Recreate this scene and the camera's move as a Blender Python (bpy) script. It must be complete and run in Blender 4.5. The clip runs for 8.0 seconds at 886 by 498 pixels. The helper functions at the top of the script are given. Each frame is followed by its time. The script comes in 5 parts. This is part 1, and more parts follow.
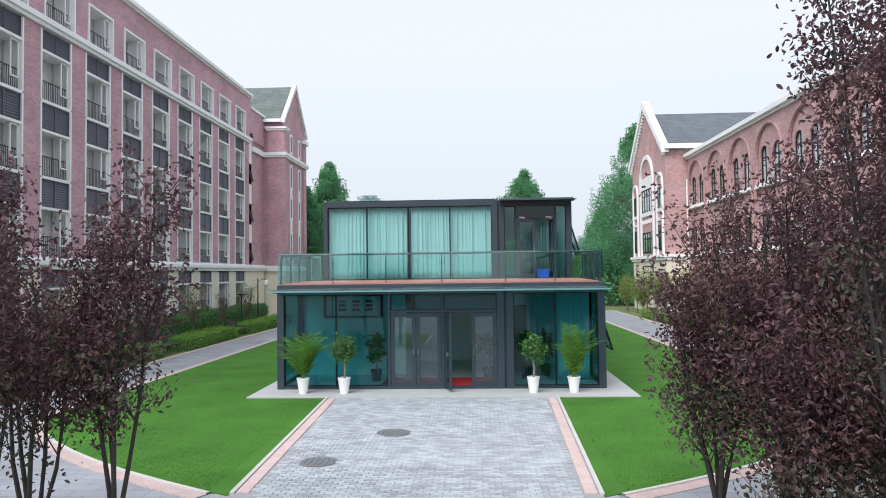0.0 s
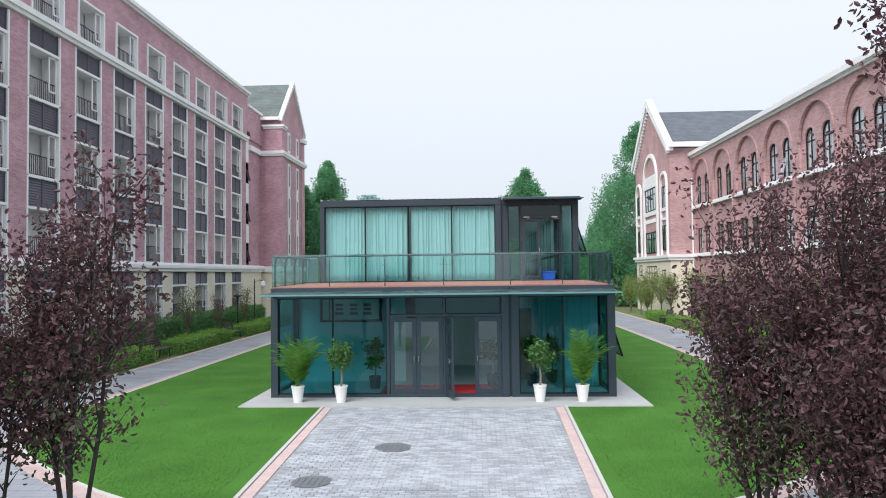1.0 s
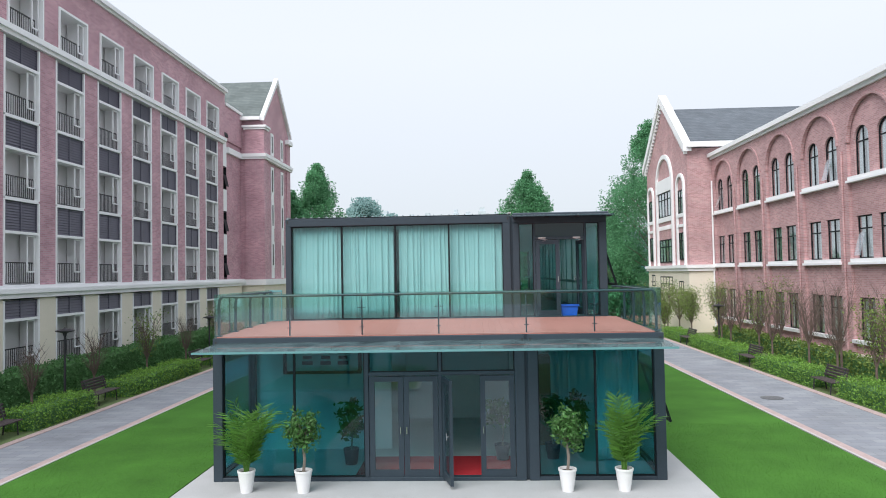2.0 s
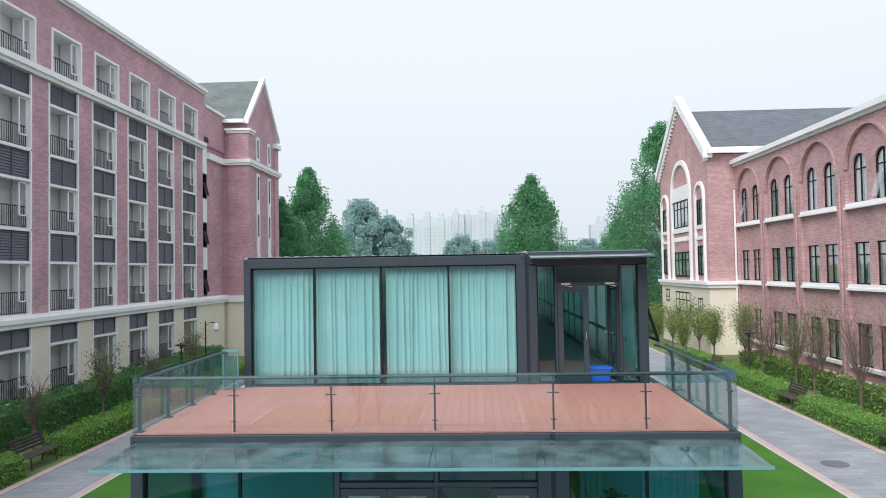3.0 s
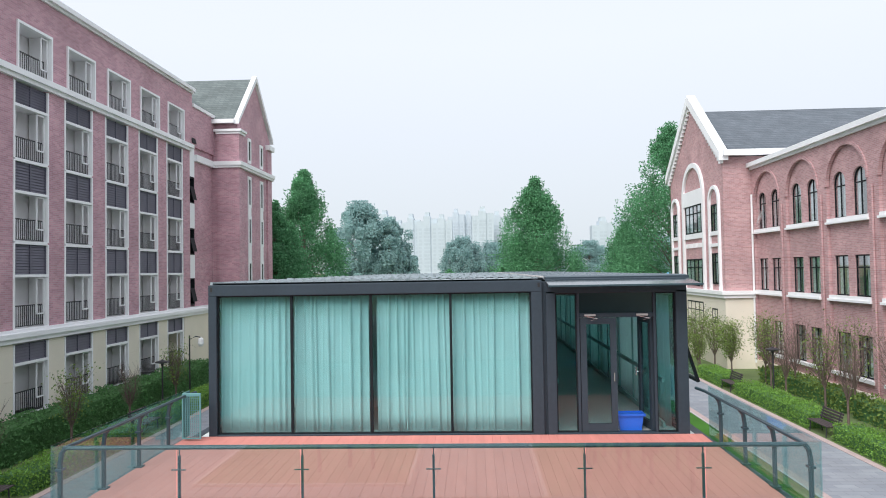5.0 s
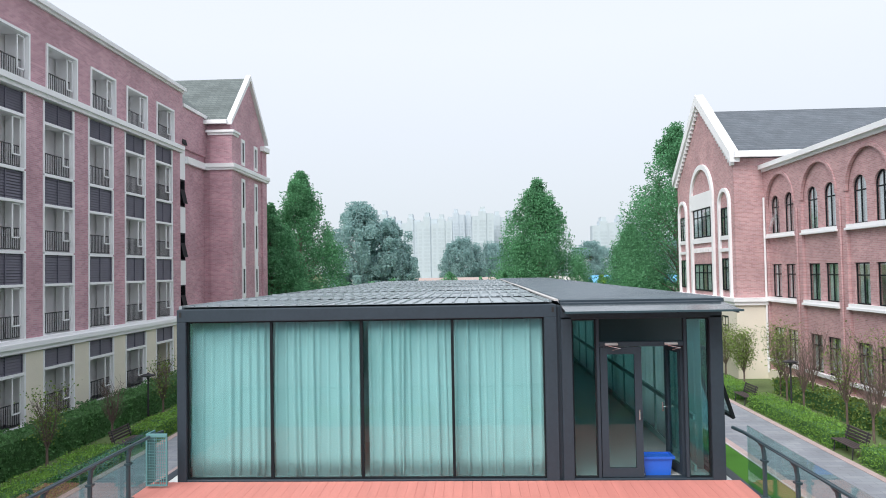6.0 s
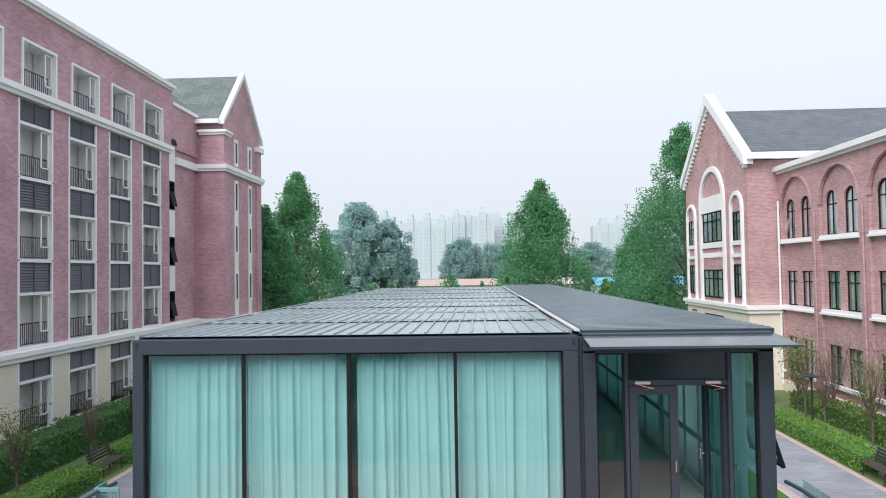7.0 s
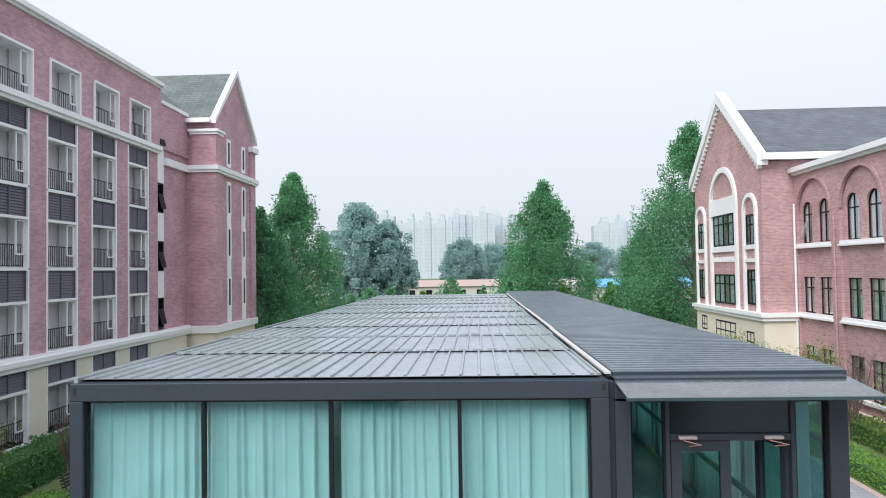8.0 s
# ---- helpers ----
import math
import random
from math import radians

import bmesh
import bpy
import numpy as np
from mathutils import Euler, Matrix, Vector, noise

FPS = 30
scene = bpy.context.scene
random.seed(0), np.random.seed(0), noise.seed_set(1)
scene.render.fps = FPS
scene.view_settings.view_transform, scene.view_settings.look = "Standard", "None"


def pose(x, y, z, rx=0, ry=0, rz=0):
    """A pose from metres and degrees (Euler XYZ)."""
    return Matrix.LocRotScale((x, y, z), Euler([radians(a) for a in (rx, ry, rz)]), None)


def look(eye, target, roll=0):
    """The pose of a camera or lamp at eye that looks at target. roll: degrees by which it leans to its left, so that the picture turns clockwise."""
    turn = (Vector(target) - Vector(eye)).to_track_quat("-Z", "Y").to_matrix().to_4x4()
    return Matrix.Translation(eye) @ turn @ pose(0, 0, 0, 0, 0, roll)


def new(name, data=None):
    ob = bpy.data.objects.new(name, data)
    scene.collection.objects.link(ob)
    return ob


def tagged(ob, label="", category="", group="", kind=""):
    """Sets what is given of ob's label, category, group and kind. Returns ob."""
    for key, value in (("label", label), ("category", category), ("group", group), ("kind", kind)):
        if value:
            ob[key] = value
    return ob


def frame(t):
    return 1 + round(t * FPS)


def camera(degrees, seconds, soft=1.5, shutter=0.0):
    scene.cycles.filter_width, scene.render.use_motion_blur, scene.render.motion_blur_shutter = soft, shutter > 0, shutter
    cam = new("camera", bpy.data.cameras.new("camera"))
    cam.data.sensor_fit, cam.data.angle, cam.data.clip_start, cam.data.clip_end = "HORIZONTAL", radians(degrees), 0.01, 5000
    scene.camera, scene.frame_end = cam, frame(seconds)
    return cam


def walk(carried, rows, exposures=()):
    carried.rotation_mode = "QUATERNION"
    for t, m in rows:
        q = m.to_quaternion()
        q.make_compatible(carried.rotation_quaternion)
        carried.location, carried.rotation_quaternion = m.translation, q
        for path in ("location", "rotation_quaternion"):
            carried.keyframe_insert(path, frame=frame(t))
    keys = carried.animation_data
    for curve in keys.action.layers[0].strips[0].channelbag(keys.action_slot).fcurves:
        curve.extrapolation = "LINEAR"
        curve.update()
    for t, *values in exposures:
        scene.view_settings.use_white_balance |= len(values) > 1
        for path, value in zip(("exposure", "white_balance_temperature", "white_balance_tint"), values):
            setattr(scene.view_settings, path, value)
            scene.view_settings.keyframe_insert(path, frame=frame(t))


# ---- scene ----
cam = camera(64.0, 8.0, soft=1.0)
PATH = [
    (0, (0.681, 0.09, 3.36), (0.582, 2.086, 3.429), -0.7),
    (0.5, (0.638, 0.486, 3.381), (0.539, 2.483, 3.451), -0.7),
    (1, (0.574, 1.045, 3.44), (0.476, 3.042, 3.508), -0.7),
    (1.2, (0.553, 1.516, 3.495), (0.454, 3.513, 3.563), -0.7),
    (2.3, (0.363, 7.486, 4.954), (0.273, 9.483, 5.019), -1.1),
    (2.5, (0.32, 8.548, 5.339), (0.231, 10.545, 5.4), -1.0),
    (3, (0.291, 9.492, 5.599), (0.201, 11.49, 5.659), -1.0),
    (3.5, (0.27, 9.972, 5.709), (0.18, 11.969, 5.77), -1.0),
    (4, (0.24, 10.555, 5.823), (0.15, 12.552, 5.883), -1.0),
    (4.5, (0.217, 11.155, 5.951), (0.126, 13.152, 6.012), -1.0),
    (5.8, (0.114, 13.091, 6.386), (0.024, 15.088, 6.447), -0.9),
    (6, (0.103, 13.406, 6.46), (0.012, 15.403, 6.521), -1.0),
    (6.5, (0.055, 14.269, 6.617), (-0.036, 16.266, 6.678), -0.9),
    (7, (0.01, 15.065, 6.796), (-0.081, 17.062, 6.857), -0.9),
    (7.5, (-0.035, 15.885, 6.97), (-0.126, 17.882, 7.03), -0.9),
    (8, (-0.078, 16.73, 7.135), (-0.17, 18.727, 7.194), -0.9),
]
walk(cam, [(t, look(eye, target, roll)) for t, eye, target, roll in PATH])

# ---- world and light: a bright overcast sky with a weak, wide sun ----
world = bpy.data.worlds.new("overcast_sky")
scene.world = world
world.use_nodes = True
wn, wl = world.node_tree.nodes, world.node_tree.links
sky = wn.new("ShaderNodeTexSky")
sky.sky_type, sky.sun_disc = "NISHITA", False
sky.sun_elevation, sky.sun_rotation = radians(49), radians(208)
sky.dust_density, sky.air_density = 6.0, 1.0
haze = wn.new("ShaderNodeMix")
haze.data_type = "RGBA"
haze.inputs["Factor"].default_value = 0.9
coord, split, height = wn.new("ShaderNodeTexCoord"), wn.new("ShaderNodeSeparateXYZ"), wn.new("ShaderNodeMapRange")
veil = wn.new("ShaderNodeMix")
veil.data_type = "RGBA"
veil.inputs["A"].default_value, veil.inputs["B"].default_value = (6.15, 6.7, 7.2, 1), (7.2, 7.62, 8.5, 1)
height.inputs["From Min"].default_value, height.inputs["From Max"].default_value = 0.02, 0.30
wl.new(coord.outputs["Generated"], split.inputs[0])
wl.new(split.outputs["Z"], height.inputs["Value"])
wl.new(height.outputs[0], veil.inputs["Factor"])
wl.new(veil.outputs["Result"], haze.inputs["B"])
wl.new(sky.outputs["Color"], haze.inputs["A"])
wl.new(haze.outputs["Result"], wn["Background"].inputs["Color"])
wn["Background"].inputs["Strength"].default_value = 0.1
sun = new("sun", bpy.data.lights.new("sun", "SUN"))
sun.data.energy, sun.data.angle, sun.data.color = 2.4, radians(50), (1.0, 0.99, 0.985)
sun.matrix_world = look((-15, -8, 36), (0, 20, 0))
scene.view_settings.exposure = 0.42


# ---- materials ----
def mat(name, color, rough=0.7, metal=0.0, var=0.15, scale=3.0, fine=60.0, bump=0.15, island=0.0, spec=0.5, stretch=(1, 1, 1)):
    m = bpy.data.materials.new(name)
    m.use_nodes = True
    n, l = m.node_tree.nodes, m.node_tree.links
    b = n["Principled BSDF"]
    b.inputs["Roughness"].default_value, b.inputs["Metallic"].default_value = rough, metal
    b.inputs["Specular IOR Level"].default_value = spec
    geo = n.new("ShaderNodeNewGeometry")
    mp = n.new("ShaderNodeMapping")
    mp.inputs["Scale"].default_value = stretch
    l.new(geo.outputs["Position"], mp.inputs["Vector"])
    big, small = n.new("ShaderNodeTexNoise"), n.new("ShaderNodeTexNoise")
    big.inputs["Scale"].default_value, small.inputs["Scale"].default_value = scale, fine
    big.inputs["Detail"].default_value = 5
    for t in (big, small):
        l.new(mp.outputs["Vector"], t.inputs["Vector"])
    add = n.new("ShaderNodeMath")
    add.operation = "ADD"
    l.new(big.outputs["Fac"], add.inputs[0])
    l.new(small.outputs["Fac"], add.inputs[1])
    rng = n.new("ShaderNodeMapRange")
    rng.inputs["From Min"].default_value, rng.inputs["From Max"].default_value = 0.6, 1.4
    rng.inputs["To Min"].default_value, rng.inputs["To Max"].default_value = 1 - var, 1 + var
    l.new(add.outputs[0], rng.inputs["Value"])
    hsv = n.new("ShaderNodeHueSaturation")
    hsv.inputs["Color"].default_value = (*color, 1)
    if island:
        rr = n.new("ShaderNodeMapRange")
        rr.inputs["To Min"].default_value, rr.inputs["To Max"].default_value = 1 - island, 1 + island
        l.new(geo.outputs["Random Per Island"], rr.inputs["Value"])
        mul = n.new("ShaderNodeMath")
        mul.operation = "MULTIPLY"
        l.new(rr.outputs[0], mul.inputs[0])
        l.new(rng.outputs[0], mul.inputs[1])
        l.new(mul.outputs[0], hsv.inputs["Value"])
    else:
        l.new(rng.outputs[0], hsv.inputs["Value"])
    l.new(hsv.outputs["Color"], b.inputs["Base Color"])
    if bump:
        bp = n.new("ShaderNodeBump")
        bp.inputs["Strength"].default_value, bp.inputs["Distance"].default_value = bump, 0.01
        l.new(small.outputs["Fac"], bp.inputs["Height"])
        l.new(bp.outputs["Normal"], b.inputs["Normal"])
    return m


def objvar(m, amount):
    """Let the value of a material also vary from object to object."""
    n, l = m.node_tree.nodes, m.node_tree.links
    hsv = next(x for x in n if x.type == "HUE_SAT")
    info, rr, mul = n.new("ShaderNodeObjectInfo"), n.new("ShaderNodeMapRange"), n.new("ShaderNodeMath")
    rr.inputs["To Min"].default_value, rr.inputs["To Max"].default_value = 1 - amount, 1 + amount
    mul.operation = "MULTIPLY"
    old = hsv.inputs["Value"].links[0].from_socket
    l.new(info.outputs["Random"], rr.inputs["Value"])
    l.new(rr.outputs[0], mul.inputs[0])
    l.new(old, mul.inputs[1])
    l.new(mul.outputs[0], hsv.inputs["Value"])
    return m


def brickwork(name, c1, c2, mortar):
    m = bpy.data.materials.new(name)
    m.use_nodes = True
    n, l = m.node_tree.nodes, m.node_tree.links
    b = n["Principled BSDF"]
    b.inputs["Roughness"].default_value = 0.85
    geo, sep, com, add = n.new("ShaderNodeNewGeometry"), n.new("ShaderNodeSeparateXYZ"), n.new("ShaderNodeCombineXYZ"), n.new("ShaderNodeMath")
    l.new(geo.outputs["Position"], sep.inputs[0])
    l.new(sep.outputs["X"], add.inputs[0])
    l.new(sep.outputs["Y"], add.inputs[1])
    l.new(add.outputs[0], com.inputs["X"])
    l.new(sep.outputs["Z"], com.inputs["Y"])
    br = n.new("ShaderNodeTexBrick")
    br.inputs["Scale"].default_value = 1.0
    br.inputs["Brick Width"].default_value, br.inputs["Row Height"].default_value = 0.25, 0.075
    br.inputs["Mortar Size"].default_value = 0.006
    br.inputs["Color1"].default_value, br.inputs["Color2"].default_value, br.inputs["Mortar"].default_value = (*c1, 1), (*c2, 1), (*mortar, 1)
    l.new(com.outputs[0], br.inputs["Vector"])
    no = n.new("ShaderNodeTexNoise")
    no.inputs["Scale"].default_value, no.inputs["Detail"].default_value = 0.7, 6
    l.new(geo.outputs["Position"], no.inputs["Vector"])
    rng = n.new("ShaderNodeMapRange")
    rng.inputs["From Min"].default_value, rng.inputs["From Max"].default_value = 0.3, 0.7
    rng.inputs["To Min"].default_value, rng.inputs["To Max"].default_value = 0.86, 1.14
    l.new(no.outputs["Fac"], rng.inputs["Value"])
    hsv = n.new("ShaderNodeHueSaturation")
    l.new(br.outputs["Color"], hsv.inputs["Color"])
    l.new(rng.outputs[0], hsv.inputs["Value"])
    l.new(hsv.outputs["Color"], b.inputs["Base Color"])
    bp = n.new("ShaderNodeBump")
    bp.inputs["Strength"].default_value, bp.inputs["Distance"].default_value = 0.5, 0.01
    bp.invert = True
    l.new(br.outputs["Fac"], bp.inputs["Height"])
    l.new(bp.outputs["Normal"], b.inputs["Normal"])
    return m


def glass(name, tint, gloss=0.9, rough=0.02, base=0.05):
    m = bpy.data.materials.new(name)
    m.use_nodes = True
    n, l = m.node_tree.nodes, m.node_tree.links
    n.remove(n["Principled BSDF"])
    tr, gl, mx, lw = n.new("ShaderNodeBsdfTransparent"), n.new("ShaderNodeBsdfGlossy"), n.new("ShaderNodeMixShader"), n.new("ShaderNodeLayerWeight")
    tr.inputs["Color"].default_value = (*tint, 1)
    gl.inputs["Color"].default_value, gl.inputs["Roughness"].default_value = (gloss, gloss, gloss, 1), rough
    lw.inputs["Blend"].default_value = 0.5
    pw, ma = n.new("ShaderNodeMath"), n.new("ShaderNodeMath")
    pw.operation, ma.operation = "POWER", "MULTIPLY_ADD"
    pw.inputs[1].default_value = 4.0
    ma.inputs[1].default_value, ma.inputs[2].default_value = 0.7, base
    l.new(lw.outputs["Facing"], pw.inputs[0])
    l.new(pw.outputs[0], ma.inputs[0])
    l.new(ma.outputs[0], mx.inputs["Fac"])
    l.new(tr.outputs[0], mx.inputs[1])
    l.new(gl.outputs[0], mx.inputs[2])
    l.new(mx.outputs[0], n["Material Output"].inputs["Surface"])
    return m


def leafy(m, share=0.4):
    """Let light pass through thin leaves."""
    n, l = m.node_tree.nodes, m.node_tree.links
    b = n["Principled BSDF"]
    tl, mx = n.new("ShaderNodeBsdfTranslucent"), n.new("ShaderNodeMixShader")
    mx.inputs["Fac"].default_value = share
    l.new(b.inputs["Base Color"].links[0].from_socket, tl.inputs["Color"])
    l.new(b.outputs[0], mx.inputs[1])
    l.new(tl.outputs[0], mx.inputs[2])
    l.new(mx.outputs[0], n["Material Output"].inputs["Surface"])
    return m


def tiles(name, c1, c2, joint, w, h):
    """Stone slabs laid flat in courses."""
    m = brickwork(name, c1, c2, joint)
    n, l = m.node_tree.nodes, m.node_tree.links
    br = next(x for x in n if x.type == "TEX_BRICK")
    geo = next(x for x in n if x.type == "NEW_GEOMETRY")
    l.new(geo.outputs["Position"], br.inputs["Vector"])
    br.inputs["Brick Width"].default_value, br.inputs["Row Height"].default_value = w, h
    br.inputs["Mortar Size"].default_value = 0.008
    return m


def shingle(name, c1, c2, joint):
    """Roof slates in courses up a slope."""
    m = brickwork(name, c1, c2, joint)
    br = next(x for x in m.node_tree.nodes if x.type == "TEX_BRICK")
    br.inputs["Brick Width"].default_value, br.inputs["Row Height"].default_value = 0.34, 0.17
    br.inputs["Mortar Size"].default_value = 0.012
    return m


BRICK_L = brickwork("mauve_brick", (0.60, 0.345, 0.395), (0.45, 0.24, 0.285), (0.54, 0.445, 0.48))
BRICK_R = brickwork("rose_brick", (0.595, 0.355, 0.36), (0.445, 0.25, 0.255), (0.57, 0.47, 0.47))
WHITE = mat("white_render", (0.88, 0.88, 0.89), 0.7, var=0.06, scale=0.8)
CREAM = mat("cream_stone", (0.80, 0.735, 0.62), 0.75, var=0.08, scale=0.7)
LOGGIA = mat("grey_loggia_plaster", (0.86, 0.85, 0.86), 0.8, var=0.05, scale=0.5)
DARKPANEL = mat("dark_teal_panel", (0.012, 0.03, 0.034), 0.12, var=0.1, bump=0)
RAILMAT = mat("grey_green_rail_paint", (0.032, 0.062, 0.075), 0.35, var=0.1, bump=0.02)
LOUVRE = mat("dark_louvre_metal", (0.115, 0.11, 0.145), 0.5, var=0.2, scale=2)
IRON = mat("black_iron", (0.03, 0.03, 0.035), 0.45, var=0.2)
STEEL = mat("charcoal_steel", (0.031, 0.047, 0.062), 0.5, var=0.12, scale=1.5, fine=20, bump=0.03, spec=0.35)
DARKFRAME = mat("dark_window_frame", (0.014, 0.018, 0.021), 0.45, var=0.1, bump=0.02, spec=0.12)
ROOFMETAL = mat("grey_roof_sheet", (0.36, 0.41, 0.435), 0.28, 0.35, var=0.22, scale=0.9, fine=9, bump=0.05)
ROOFDARK = mat("slate_grey_roof_sheet", (0.19, 0.23, 0.26), 0.33, 0.3, var=0.2, scale=0.9, fine=9, bump=0.05)
SLATE = shingle("slate_shingle", (0.135, 0.155, 0.18), (0.105, 0.125, 0.145), (0.07, 0.08, 0.09))
SLATE_L = shingle("green_grey_shingle", (0.165, 0.195, 0.19), (0.125, 0.15, 0.148), (0.08, 0.095, 0.095))
TEAL = glass("teal_glass", (0.62, 0.825, 0.825), 0.85)
TEALDEEP = glass("deep_teal_glass", (0.42, 0.71, 0.745), 0.75, 0.02, 0.04)
AWNING = mat("smoked_awning_sheet", (0.10, 0.12, 0.13), 0.16, var=0.35, scale=2.2, fine=14, bump=0.06)
DOORGLASS = glass("grey_door_glass", (0.76, 0.89, 0.90), 0.8, 0.02, 0.10)
CLEAR = glass("pale_green_glass", (0.80, 0.93, 0.92), 0.9, 0.02, 0.07)
WINGLASS = glass("window_glass", (0.93, 0.96, 0.97), 0.9, 0.02, 0.2)
GREYFRAME = mat("pale_green_frame_paint", (0.30, 0.46, 0.45), 0.4, var=0.08, bump=0.02)
SHEER = mat("sheer_white_curtain", (0.84, 0.90, 0.90), 0.9, var=0.06, scale=2, fine=40, bump=0.05)
CURTAIN = mat("white_curtain", (0.87, 0.90, 0.90), 0.9, var=0.06, scale=2, fine=40, bump=0.05)
DECK = objvar(mat("red_brown_deck", (0.64, 0.245, 0.208), 0.75, var=0.1, scale=1.2, fine=30, bump=0.1, spec=0.2, stretch=(8, 0.7, 1)), 0.025)
CONCRETE = mat("pale_concrete", (0.43, 0.44, 0.445), 0.85, var=0.1, scale=1.3, fine=40)
PAVER = objvar(mat("grey_paver", (0.335, 0.36, 0.39), 0.85, var=0.26, scale=1.6, fine=30, island=0.2, bump=0.3), 0.18)
JOINT = mat("sandy_joint", (0.31, 0.32, 0.34), 0.95, var=0.15)
PINK = mat("pink_edging_brick", (0.50, 0.385, 0.37), 0.85, var=0.2, scale=3, fine=30, island=0.2)
KERB = mat("white_kerb_stone", (0.52, 0.51, 0.495), 0.8, var=0.1, scale=2)
PATHSTONE = tiles("grey_path_stone", (0.295, 0.315, 0.345), (0.24, 0.26, 0.295), (0.19, 0.20, 0.22), 0.6, 0.3)
LAWN = mat("mown_grass", (0.056, 0.167, 0.024), 0.95, var=0.34, scale=0.7, fine=45, bump=0.2, spec=0.2)
BLADE = mat("grass_blade", (0.078, 0.21, 0.03), 0.9, var=0.3, scale=0.7, island=0.2, bump=0)
VERGE = mat("thin_verge_grass", (0.125, 0.18, 0.065), 0.95, var=0.3, scale=0.9, fine=30, bump=0.6)
EARTH = mat("green_earth", (0.12, 0.15, 0.06), 0.95, var=0.3, scale=0.3, fine=8, bump=0.4)
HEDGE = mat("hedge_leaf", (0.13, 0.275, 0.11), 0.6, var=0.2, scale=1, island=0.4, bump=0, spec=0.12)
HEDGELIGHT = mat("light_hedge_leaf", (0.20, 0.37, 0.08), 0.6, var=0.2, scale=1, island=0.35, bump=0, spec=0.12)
OLIVE = mat("olive_shrub_leaf", (0.21, 0.30, 0.085), 0.6, var=0.25, scale=1, island=0.45, bump=0, spec=0.12)
PLUM = mat("plum_leaf", (0.106, 0.053, 0.061), 0.45, var=0.2, scale=1, island=0.5, bump=0)
PLUMGREEN = mat("green_brown_plum_leaf", (0.088, 0.085, 0.06), 0.45, var=0.2, scale=1, island=0.45, bump=0)
BARK = mat("dark_bark", (0.035, 0.03, 0.03), 0.9, var=0.3, scale=8)
TWIG = mat("red_brown_twig", (0.155, 0.115, 0.098), 0.9, var=0.3, scale=6)
PALEBARK = mat("grey_bark", (0.22, 0.19, 0.16), 0.9, var=0.3, scale=8)
POPLAR = mat("poplar_leaf", (0.145, 0.36, 0.185), 0.6, var=0.3, scale=0.45, island=0.3, bump=0, spec=0.12)
# the haze over the distant trees is put into this pale leaf colour
HAZEDLEAF = mat("haze_pale_leaf", (0.34, 0.50, 0.49), 0.9, var=0.14, scale=0.25, island=0.08, bump=0, spec=0.12)
PALMLEAF = mat("palm_leaf", (0.125, 0.29, 0.05), 0.5, var=0.2, scale=4, island=0.3, bump=0)
FICUSLEAF = mat("ficus_leaf", (0.09, 0.22, 0.06), 0.4, var=0.2, scale=4, island=0.4, bump=0)
POT = mat("white_glazed_pot", (0.82, 0.82, 0.82), 0.3, var=0.04)
SOIL = mat("potting_soil", (0.06, 0.045, 0.035), 0.95)
CARPET = mat("red_carpet", (0.50, 0.02, 0.03), 0.95, var=0.1, scale=6)
BLUE = mat("blue_plastic", (0.02, 0.13, 0.62), 0.35, var=0.08)
INWALL = mat("interior_wall", (0.72, 0.76, 0.75), 0.8, var=0.05)
INFLOOR = mat("interior_floor", (0.50, 0.52, 0.52), 0.4, var=0.1)
PAPER = mat("sign_paper", (0.62, 0.64, 0.60), 0.7, var=0.05)
INK = mat("black_ink", (0.015, 0.015, 0.015), 0.6)
CHROME = mat("brushed_steel", (0.6, 0.6, 0.6), 0.25, 1.0, var=0.05, bump=0)
BENCH = mat("dark_bench_slat", (0.06, 0.045, 0.045), 0.6, var=0.2, scale=5)
CAST = mat("manhole_iron", (0.19, 0.20, 0.21), 0.6, 0.3, var=0.2, scale=8)
# distance haze is mixed into both tower colours, so windows barely differ from walls
TOWER = mat("haze_pale_tower_wall", (0.53, 0.595, 0.64), 0.95, var=0.05, scale=0.05, fine=0.3, bump=0)
TOWERBAND = mat("haze_pale_tower_window", (0.49, 0.555, 0.60), 0.95, var=0.05, scale=0.05, fine=0.3, bump=0)
SHEDRED = mat("faded_red_roof", (0.42, 0.33, 0.30), 0.9, var=0.1)
SHEDBLUE = mat("blue_shed_roof", (0.12, 0.38, 0.62), 0.7, var=0.1)
SHEDWALL = mat("shed_wall", (0.55, 0.54, 0.50), 0.9, var=0.1)
def dusty(m, share):
    """Dust on glass: part of the light is scattered back."""
    n, l = m.node_tree.nodes, m.node_tree.links
    old = n["Material Output"].inputs["Surface"].links[0].from_socket
    df, mx, no, rg, geo = n.new("ShaderNodeBsdfDiffuse"), n.new("ShaderNodeMixShader"), n.new("ShaderNodeTexNoise"), n.new("ShaderNodeMapRange"), n.new("ShaderNodeNewGeometry")
    df.inputs["Color"].default_value = (0.28, 0.38, 0.40, 1)
    no.inputs["Scale"].default_value, no.inputs["Detail"].default_value = 2.5, 6
    rg.inputs["From Min"].default_value, rg.inputs["From Max"].default_value = 0.3, 0.7
    rg.inputs["To Min"].default_value, rg.inputs["To Max"].default_value = share - 0.12, share + 0.12
    l.new(geo.outputs["Position"], no.inputs["Vector"])
    l.new(no.outputs["Fac"], rg.inputs["Value"])
    l.new(rg.outputs[0], mx.inputs["Fac"])
    l.new(old, mx.inputs[1])
    l.new(df.outputs[0], mx.inputs[2])
    l.new(mx.outputs[0], n["Material Output"].inputs["Surface"])
    return m


